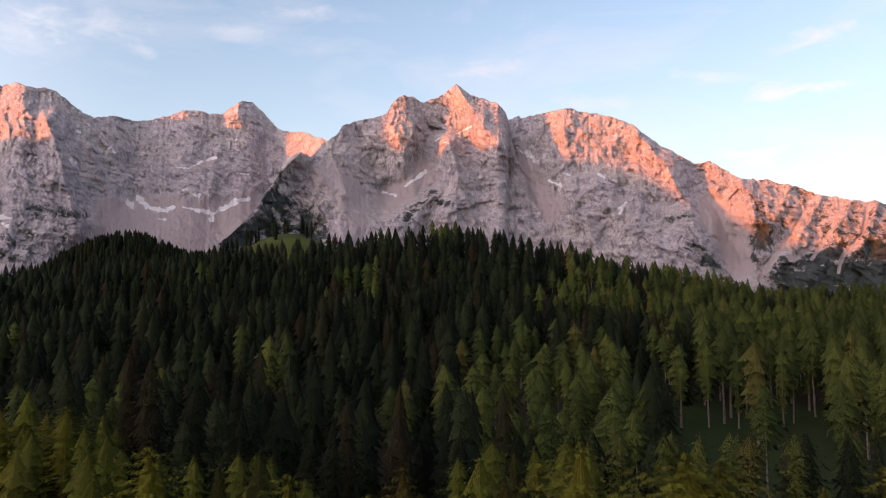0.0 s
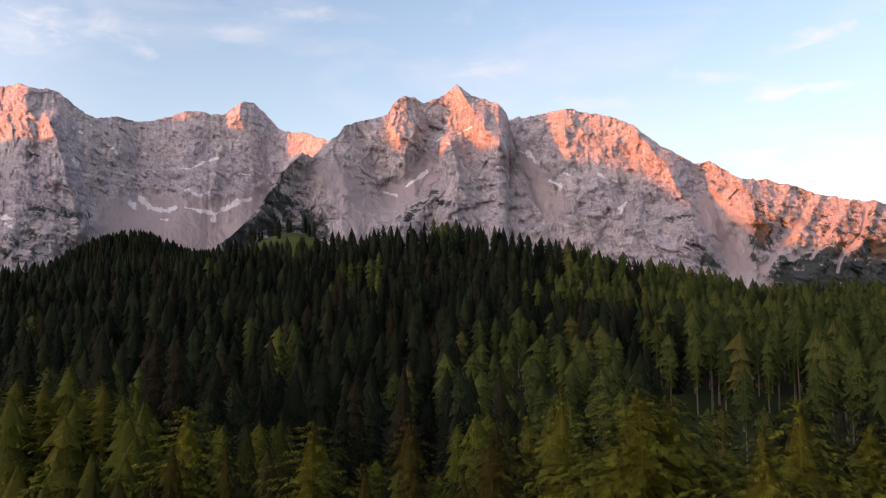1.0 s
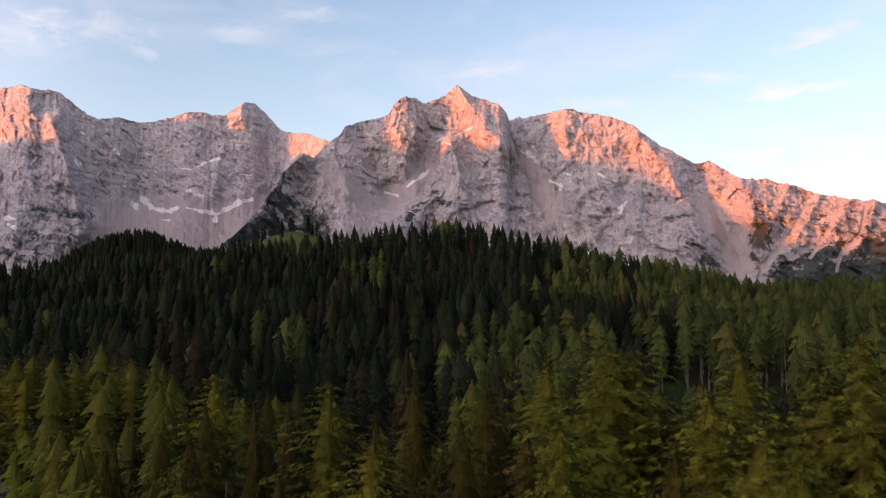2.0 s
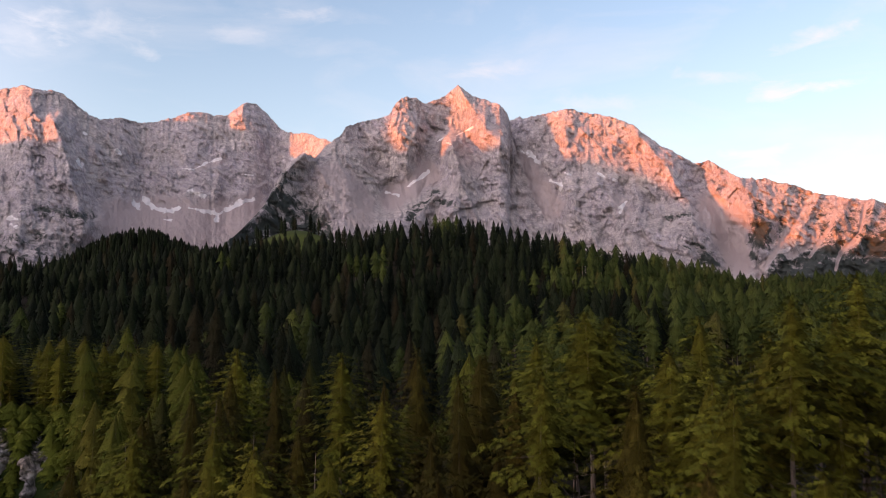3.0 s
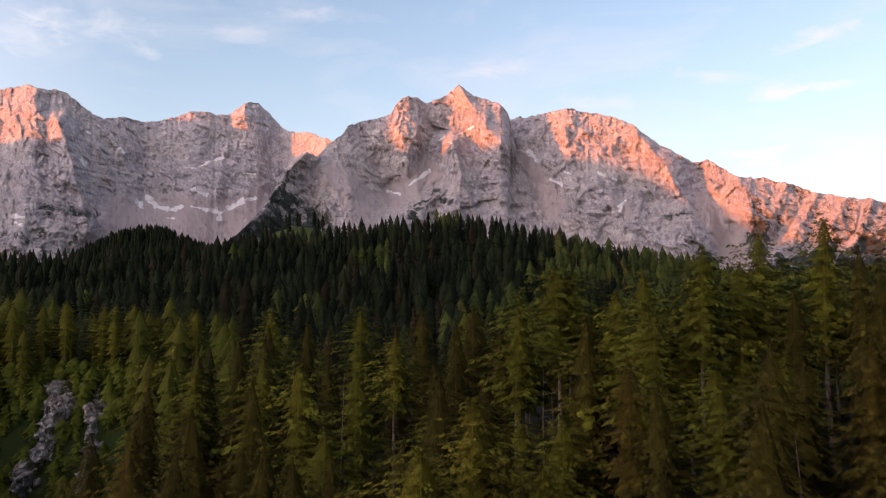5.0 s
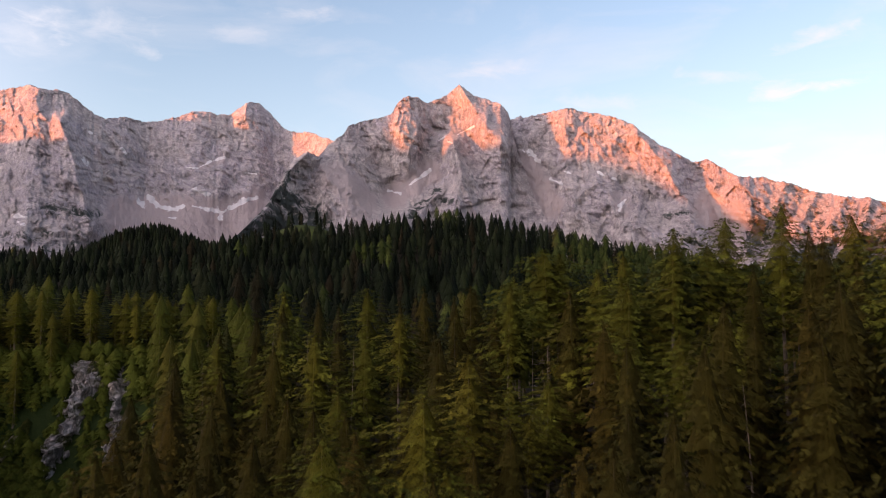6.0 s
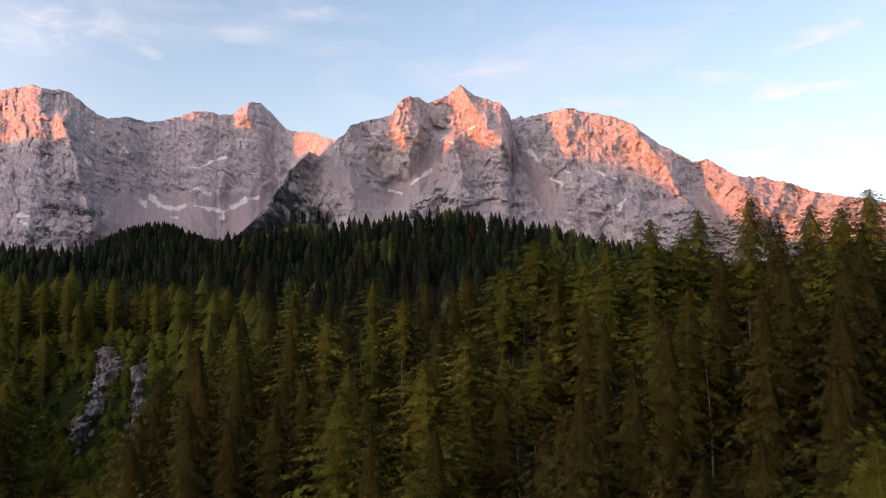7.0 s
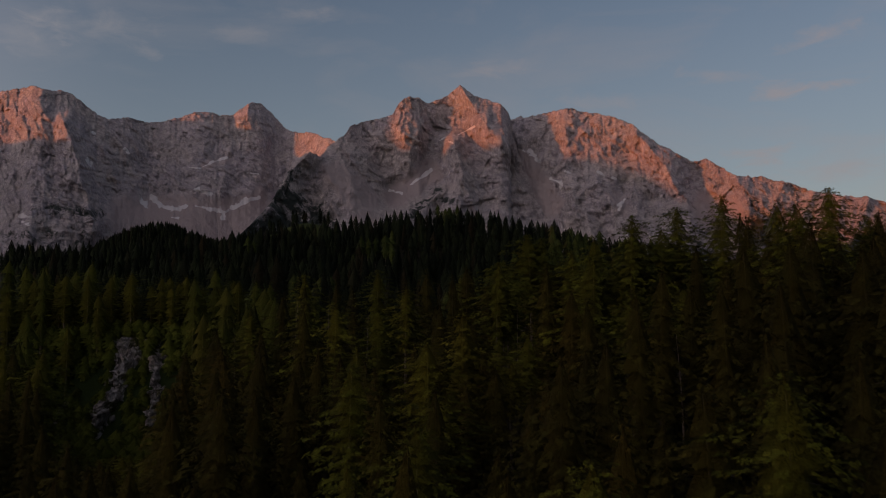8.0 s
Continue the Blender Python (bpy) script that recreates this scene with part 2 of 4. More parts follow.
# ---- array noise ----
def lattice(ix, iy, iz, seed):
    h = (ix * 374761393 + iy * 668265263 + iz * 2147483647 + seed * 144665) & 0xFFFFFFFF
    h = ((h ^ (h >> 13)) * 1274126177) & 0xFFFFFFFF
    h = ((h ^ (h >> 16)) * 2246822519) & 0xFFFFFFFF
    return ((h ^ (h >> 15)) & 0xFFFFFF) / float(0xFFFFFF) * 2 - 1


def smooth_noise(x, y, z, seed=0):
    """Value noise in -1 to 1 on arrays."""
    x, y, z = np.broadcast_arrays(np.asarray(x, float), np.asarray(y, float), np.asarray(z, float))
    ix, iy, iz = np.floor(x).astype(np.int64), np.floor(y).astype(np.int64), np.floor(z).astype(np.int64)
    fx, fy, fz = x - ix, y - iy, z - iz
    fx, fy, fz = (f * f * f * (f * (f * 6 - 15) + 10) for f in (fx, fy, fz))
    total = 0
    for dx in (0, 1):
        for dy in (0, 1):
            for dz in (0, 1):
                total = total + lattice(ix + dx, iy + dy, iz + dz, seed) * (fx if dx else 1 - fx) * (fy if dy else 1 - fy) * (fz if dz else 1 - fz)
    return total


def fractal(x, y, z=0.0, octaves=4, gain=0.5, seed=0, ridged=False):
    total, size, norm = 0.0, 1.0, 0.0
    for k in range(octaves):
        v = smooth_noise(x, y, z, seed + 7 * k)
        total = total + size * (1 - 2 * np.abs(v) if ridged else v)
        norm += size
        size *= gain
        x, y, z = x * 2.03 + 11.3, y * 2.03 + 5.7, z * 2.03 + 3.1
    return total / norm


def facets(x, y, seed, tilt=1.0):
    """Broken faces: each cell of a loose lattice is a plane with its own tilt and offset. In cell widths."""
    ix, iy = np.floor(x).astype(np.int64), np.floor(y).astype(np.int64)
    best, value = np.full(x.shape, 1e9), np.zeros(x.shape)
    for dx in (-1, 0, 1):
        for dy in (-1, 0, 1):
            cx, cy = ix + dx, iy + dy
            px = cx + 0.5 + 0.45 * lattice(cx, cy, cx * 0, seed)
            py = cy + 0.5 + 0.45 * lattice(cx, cy, cx * 0, seed + 1)
            ox, oy = x - px, y - py
            d = ox * ox + oy * oy
            plane = tilt * (ox * lattice(cx, cy, cx * 0, seed + 2) + oy * lattice(cx, cy, cx * 0, seed + 3)) + 0.10 * lattice(cx, cy, cx * 0, seed + 4)
            closer = d < best
            best, value = np.where(closer, d, best), np.where(closer, plane, value)
    return value


def smoothstep(a, b, x):
    t = np.clip((x - a) / (b - a), 0, 1)
    return t * t * (3 - 2 * t)


def mesh_object(name, verts, faces, materials, parent=None, label="", attributes=None, smooth=True, slots=None):
    """One mesh object from arrays of corners and of faces with three or four corners each."""
    verts, faces = np.asarray(verts, np.float32), np.asarray(faces, np.int32)
    data = bpy.data.meshes.new(name)
    data.vertices.add(len(verts))
    data.vertices.foreach_set("co", verts.ravel())
    count, width = faces.shape
    data.loops.add(count * width)
    data.loops.foreach_set("vertex_index", faces.ravel())
    data.polygons.add(count)
    data.polygons.foreach_set("loop_start", np.arange(0, count * width, width, dtype=np.int32))
    if smooth:
        data.polygons.foreach_set("use_smooth", np.ones(count, bool))
    for m in materials:
        data.materials.append(m)
    if slots is not None:
        data.polygons.foreach_set("material_index", np.asarray(slots, np.int32))
    for key, values in (attributes or {}).items():
        values = np.asarray(values, np.float32)
        if values.ndim == 2 and values.shape[1] == 3:
            data.attributes.new(key, "FLOAT_VECTOR", "POINT").data.foreach_set("vector", values.ravel())
        else:
            data.attributes.new(key, "FLOAT", "POINT").data.foreach_set("value", values.ravel())
    data.update(calc_edges=True)
    ob = new(name, data)
    ob.parent = parent
    if label:
        tagged(ob, label)
    return ob


def sheet_faces(rows, cols):
    i = np.arange(rows - 1)[:, None] * cols + np.arange(cols - 1)[None, :]
    return np.stack([i, i + 1, i + cols + 1, i + cols], -1).reshape(-1, 4)


# ---- ground ----
STEPS_Y = (-5000, -1500, -400, -150, -60, 0, 40, 80, 101, 109, 150, 200, 260, 320, 380, 440, 480, 511, 560, 650, 800, 5000)
LAND_WEST = (-300, -160, -120, -92, -78, -68, -62, -56, -52, -27, -30, -38, -32, -22, -9, 6, 14, 18, 18, 8, 15, 15)
LAND_MID = (-300, -160, -120, -82, -64, -53, -46, -38, -35, -32, -36, -40, -31, -20, -7, 16, 32, 42, 45, 25, 20, 15)
LAND_EAST = (-300, -160, -120, -78, -56, -38, -32, -30, -30, -32, -36, -37, -34, -27, -18, -8, 0, 4, 5, -5, 0, 15)


def land(x, y):
    """The height of the ground."""
    x, y = np.asarray(x, float), np.asarray(y, float)
    yy = y + 3 * fractal(x / 60, y / 60, 0, 2, seed=3)
    west, mid, east = (0.25 * np.interp(yy - 3, STEPS_Y, c) + 0.5 * np.interp(yy, STEPS_Y, c) + 0.25 * np.interp(yy + 3, STEPS_Y, c)
                       for c in (LAND_WEST, LAND_MID, LAND_EAST))
    wide = np.interp(y, (0, 115, 260, 480), (48, 55, 150, 210))
    s = x / wide
    z = mid + (west - mid) * smoothstep(0, 1.3, -s) + (east - mid) * smoothstep(0, 1, s)
    z = z + 91 * np.exp(-((x + 178) / 105) ** 2 - ((y - 960) / 130) ** 2)      # grassy knoll behind the wooded hill
    z = z + 90 * np.exp(-((x + 400) / 115) ** 2 - ((y - 1060) / 150) ** 2)     # wooded knoll further west
    near = smoothstep(-800, -300, y) * (1 - smoothstep(900, 1500, y))
    return z + near * (1.2 * fractal(x / 14, y / 14, 0, 3, seed=5) + 3 * fractal(x / 70, y / 70, 0, 2, seed=9))


def build_ground():
    def steps(lo, hi, fine, ratio=1.07, reach=4950.0):
        mid = list(np.arange(lo, hi, fine))
        up, d = [hi], fine
        while up[-1] < reach:
            d *= ratio
            up.append(up[-1] + d)
        down, d = [lo - fine], fine
        while down[-1] > -reach:
            d *= ratio
            down.append(down[-1] - d)
        return np.array(down[::-1] + mid + up)
    xs, ys = steps(-260, 260, 6.0), steps(-120, 600, 6.0)
    x, y = np.meshgrid(xs, ys)
    z = land(x, y)
    meadow = np.clip(np.exp(-((x + 190) / 110) ** 2 - ((y - 950) / 120) ** 2) * 1.6, 0, 1)
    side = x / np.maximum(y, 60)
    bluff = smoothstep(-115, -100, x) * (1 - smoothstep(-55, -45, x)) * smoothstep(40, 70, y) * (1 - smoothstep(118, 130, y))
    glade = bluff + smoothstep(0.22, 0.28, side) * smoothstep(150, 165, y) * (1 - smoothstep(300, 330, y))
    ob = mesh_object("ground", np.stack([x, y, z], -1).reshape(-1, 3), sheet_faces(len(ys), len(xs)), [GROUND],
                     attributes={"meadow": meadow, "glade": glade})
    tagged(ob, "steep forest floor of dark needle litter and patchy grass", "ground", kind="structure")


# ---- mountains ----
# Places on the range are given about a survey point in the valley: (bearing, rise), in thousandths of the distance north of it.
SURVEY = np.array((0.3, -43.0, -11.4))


def segment_distance(s, h, line):
    """Distance of (s, h) to a polyline, and how far along it the nearest point lies, 0 to 1."""
    best, along = np.full(s.shape, 1e9), np.zeros(s.shape)
    for k, ((ax, ay), (bx, by)) in enumerate(zip(line[:-1], line[1:])):
        dx, dy = bx - ax, by - ay
        t = np.clip(((s - ax) * dx + (h - ay) * dy) / (dx * dx + dy * dy), 0, 1)
        d = np.hypot(s - ax - t * dx, h - ay - t * dy)
        closer = d < best
        best, along = np.where(closer, d, best), np.where(closer, (k + t) / (len(line) - 1), along)
    return best, along


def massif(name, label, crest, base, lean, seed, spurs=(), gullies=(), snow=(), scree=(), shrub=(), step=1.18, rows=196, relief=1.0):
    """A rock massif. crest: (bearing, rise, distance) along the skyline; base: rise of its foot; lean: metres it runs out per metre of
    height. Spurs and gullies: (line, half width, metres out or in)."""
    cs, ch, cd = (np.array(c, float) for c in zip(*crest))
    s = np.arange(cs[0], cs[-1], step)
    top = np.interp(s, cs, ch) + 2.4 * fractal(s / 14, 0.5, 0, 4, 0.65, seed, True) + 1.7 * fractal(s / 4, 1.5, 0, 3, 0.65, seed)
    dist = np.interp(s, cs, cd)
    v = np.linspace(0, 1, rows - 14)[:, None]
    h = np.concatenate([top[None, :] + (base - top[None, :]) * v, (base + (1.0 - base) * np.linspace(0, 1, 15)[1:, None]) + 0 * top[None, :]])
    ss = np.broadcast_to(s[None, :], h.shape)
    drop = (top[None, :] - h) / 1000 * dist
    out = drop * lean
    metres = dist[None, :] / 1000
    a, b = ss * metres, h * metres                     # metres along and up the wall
    wa = a + 45 * fractal(a / 170, b / 170, 0, 3, seed=seed + 20)
    wb = b + 45 * fractal(a / 170, b / 170, 9.5, 3, seed=seed + 21)
    fade = smoothstep(0, 110, drop)
    big = 1 - np.abs(fractal((wa + 0.45 * wb) / 210, wb / 520, 0, 2, 0.5, seed + 1)) * 2.4
    cross = 1 - np.abs(fractal((wa - 0.6 * wb) / 150, wb / 330, 3.3, 2, 0.5, seed + 9)) * 2.4
    ribs = 1 - np.abs(fractal((wa + 0.6 * wb) / 62, (wb - 0.3 * wa) / 120, 0, 3, 0.55, seed + 2)) * 2.6
    u = (wb + 0.28 * wa) / 46 + 0.7 * fractal(a / 120, b / 60, 0, 3, seed=seed + 3)
    bench = np.minimum((u % 1) / 0.72, (1 - u % 1) / 0.28)
    blocks = facets((wa + 0.35 * wb) / 75, (wb - 0.25 * wa) / 120, seed + 40)
    chips = facets((wa + 0.3 * wb) / 27, (wb - 0.3 * wa) / 40, seed + 50)
    shards = facets((wa + 0.5 * wb) / 11, (wb - 0.4 * wa) / 17, seed + 60, 1.2)
    rough = 0.75 * fractal((wa + 0.7 * wb) / 14, (wb - 0.5 * wa) / 24, 0, 4, 0.6, seed + 4) + 0.45 * fractal(a / 15, b / 17, 0, 3, 0.6, seed + 10)
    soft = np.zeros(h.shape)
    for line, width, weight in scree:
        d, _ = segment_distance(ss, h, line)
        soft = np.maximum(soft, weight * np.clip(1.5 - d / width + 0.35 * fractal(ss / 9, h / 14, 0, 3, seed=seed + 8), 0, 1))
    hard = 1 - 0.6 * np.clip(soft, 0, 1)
    out = out + relief * hard * (fade * (26 * big + 18 * cross) + (0.3 + 0.7 * fade) * (17 * ribs + 9 * bench + 18 * blocks) + 14 * chips + 9 * shards + 8 * rough)
    for line, width, metres_out in spurs:
        d, t = segment_distance(ss + 2.5 * fractal(h / 20, ss / 20, 0, 2, seed=seed + 5), h, line)
        out = out + metres_out * np.clip(1 - d / (width * (0.6 + 0.8 * t)), 0, 1) ** 1.2
    for line, width, metres_in in gullies:
        d, t = segment_distance(ss, h, line)
        out = out - metres_in * np.clip(1 - d / width, 0, 1)
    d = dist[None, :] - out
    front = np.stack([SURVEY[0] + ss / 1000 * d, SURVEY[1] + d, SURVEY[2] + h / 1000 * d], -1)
    # the far side falls away behind the crest
    back = []
    for k in range(1, 9):
        run = 18.0 * k ** 2.1
        p = front[0].copy()
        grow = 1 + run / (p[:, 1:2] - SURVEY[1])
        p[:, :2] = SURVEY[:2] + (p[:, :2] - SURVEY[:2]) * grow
        p[:, 2] -= run * 0.75 + 25 * (fractal(p[:, 0] / 60, p[:, 1] / 60, 0, 3, seed=seed + 6) + 0.6) * min(1, k / 3)
        back.append(p)
    verts = np.concatenate([np.array(back[::-1]), front])
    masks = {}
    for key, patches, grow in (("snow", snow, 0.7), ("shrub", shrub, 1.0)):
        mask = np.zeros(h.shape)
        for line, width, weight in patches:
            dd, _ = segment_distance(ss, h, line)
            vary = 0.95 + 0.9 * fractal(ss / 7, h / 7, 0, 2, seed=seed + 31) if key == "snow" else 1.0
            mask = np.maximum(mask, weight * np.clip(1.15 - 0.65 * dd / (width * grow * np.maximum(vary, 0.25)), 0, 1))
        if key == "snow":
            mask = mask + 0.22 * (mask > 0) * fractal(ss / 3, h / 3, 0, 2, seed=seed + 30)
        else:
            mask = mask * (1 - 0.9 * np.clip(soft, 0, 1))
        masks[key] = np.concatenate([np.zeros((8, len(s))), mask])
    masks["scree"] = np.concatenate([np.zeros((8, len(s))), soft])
    ob = mesh_object(name, verts.reshape(-1, 3), sheet_faces(rows + 8, len(s)), [ROCK], attributes=masks, smooth=False)
    return tagged(ob, label, "mountain", "mountain range", "structure")


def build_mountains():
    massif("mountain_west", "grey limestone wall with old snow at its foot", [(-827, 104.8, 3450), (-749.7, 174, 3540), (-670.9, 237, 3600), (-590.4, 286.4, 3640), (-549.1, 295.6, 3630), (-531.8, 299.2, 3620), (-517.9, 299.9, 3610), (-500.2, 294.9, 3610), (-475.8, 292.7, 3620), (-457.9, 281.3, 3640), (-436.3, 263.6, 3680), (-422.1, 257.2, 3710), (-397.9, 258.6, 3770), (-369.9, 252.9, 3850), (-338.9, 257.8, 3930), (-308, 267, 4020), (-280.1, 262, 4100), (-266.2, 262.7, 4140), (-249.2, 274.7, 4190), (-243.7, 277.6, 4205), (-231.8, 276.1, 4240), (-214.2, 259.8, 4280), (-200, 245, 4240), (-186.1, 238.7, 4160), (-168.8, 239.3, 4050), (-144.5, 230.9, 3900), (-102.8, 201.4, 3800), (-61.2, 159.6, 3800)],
           77.1, 0.85, 11,
           spurs=[([(-507.1, 293.5), (-506.6, 208.7), (-519.1, 111.5)], 45, 70), ([(-477.5, 254.4), (-461.7, 208.7), (-437.5, 125.3)], 30, 120), ([(-272, 215.5), (-281, 166.7)], 30, 60), ([(-427.5, 219.2), (-416.2, 194.7)], 14, 60), ([(-246.4, 274), (-250.3, 262.7)], 12, 45)],
           gullies=[([(-366.3, 247.3), (-370.4, 166.8)], 60, 90)],
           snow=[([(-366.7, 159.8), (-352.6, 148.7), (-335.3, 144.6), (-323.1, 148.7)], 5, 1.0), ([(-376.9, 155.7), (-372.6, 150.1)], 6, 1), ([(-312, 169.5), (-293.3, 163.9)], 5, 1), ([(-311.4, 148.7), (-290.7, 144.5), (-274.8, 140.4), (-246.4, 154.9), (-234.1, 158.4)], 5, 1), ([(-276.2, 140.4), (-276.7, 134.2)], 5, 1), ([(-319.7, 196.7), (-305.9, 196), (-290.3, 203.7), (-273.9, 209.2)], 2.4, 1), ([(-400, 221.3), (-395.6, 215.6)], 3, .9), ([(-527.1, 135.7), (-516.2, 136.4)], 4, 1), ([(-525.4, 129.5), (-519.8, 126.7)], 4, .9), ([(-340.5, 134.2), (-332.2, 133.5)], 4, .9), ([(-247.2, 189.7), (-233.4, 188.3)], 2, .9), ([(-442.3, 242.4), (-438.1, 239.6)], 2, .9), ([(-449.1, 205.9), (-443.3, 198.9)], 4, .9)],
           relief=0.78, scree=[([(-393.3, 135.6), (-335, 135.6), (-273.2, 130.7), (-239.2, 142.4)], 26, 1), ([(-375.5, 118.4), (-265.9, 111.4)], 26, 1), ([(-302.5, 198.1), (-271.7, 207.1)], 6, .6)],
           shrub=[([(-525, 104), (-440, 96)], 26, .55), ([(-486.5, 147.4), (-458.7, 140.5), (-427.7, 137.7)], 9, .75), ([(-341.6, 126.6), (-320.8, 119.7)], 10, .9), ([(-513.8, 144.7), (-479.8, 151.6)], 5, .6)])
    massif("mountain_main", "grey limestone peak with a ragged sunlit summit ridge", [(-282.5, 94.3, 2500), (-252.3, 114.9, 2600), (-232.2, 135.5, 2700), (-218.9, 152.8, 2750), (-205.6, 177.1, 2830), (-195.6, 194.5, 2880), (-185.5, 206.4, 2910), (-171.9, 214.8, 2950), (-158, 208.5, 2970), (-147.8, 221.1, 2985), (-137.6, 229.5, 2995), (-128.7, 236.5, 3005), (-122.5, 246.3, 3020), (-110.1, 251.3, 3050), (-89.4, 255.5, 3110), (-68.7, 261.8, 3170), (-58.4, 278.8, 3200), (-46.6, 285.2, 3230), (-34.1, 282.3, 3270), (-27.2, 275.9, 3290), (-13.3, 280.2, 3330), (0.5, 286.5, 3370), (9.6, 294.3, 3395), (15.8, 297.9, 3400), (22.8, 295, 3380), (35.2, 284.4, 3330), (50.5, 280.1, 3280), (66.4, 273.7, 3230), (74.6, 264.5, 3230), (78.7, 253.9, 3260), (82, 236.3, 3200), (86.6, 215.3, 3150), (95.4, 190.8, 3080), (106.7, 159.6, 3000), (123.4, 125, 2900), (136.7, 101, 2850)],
           77.1, 0.90, 31,
           spurs=[([(-171.8, 214.1), (-199, 187.5), (-218.7, 145.9), (-265.7, 104.6)], 34, 150), ([(-157.9, 205), (-129.7, 152.8), (-115.6, 111.4)], 40, 90), ([(15.8, 296.5), (42, 256.1), (66, 225.8)], 26, 110), ([(7.4, 225.8), (17.7, 187.4), (7.3, 138.9)], 34, 150), ([(-9.8, 163.1), (-33.7, 138.9), (-61, 118.2)], 24, 70)],
           gullies=[([(-103.2, 243.5), (-75, 173.5)], 40, 120), ([(-13.3, 243.4), (-37.3, 187.4), (-68.1, 163.1)], 20, 60)],
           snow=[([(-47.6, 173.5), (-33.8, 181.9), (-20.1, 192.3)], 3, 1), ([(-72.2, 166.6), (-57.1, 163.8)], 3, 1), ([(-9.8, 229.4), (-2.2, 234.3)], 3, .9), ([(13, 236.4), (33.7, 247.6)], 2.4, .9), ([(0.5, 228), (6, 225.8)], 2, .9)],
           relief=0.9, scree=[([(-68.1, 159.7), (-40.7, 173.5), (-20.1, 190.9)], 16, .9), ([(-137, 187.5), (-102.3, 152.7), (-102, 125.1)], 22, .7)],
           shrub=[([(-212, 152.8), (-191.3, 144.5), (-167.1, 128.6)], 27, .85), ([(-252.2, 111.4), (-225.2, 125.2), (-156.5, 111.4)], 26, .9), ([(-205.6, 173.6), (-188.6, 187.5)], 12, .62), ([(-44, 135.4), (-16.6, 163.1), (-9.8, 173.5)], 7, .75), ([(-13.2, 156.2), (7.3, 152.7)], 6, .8)])
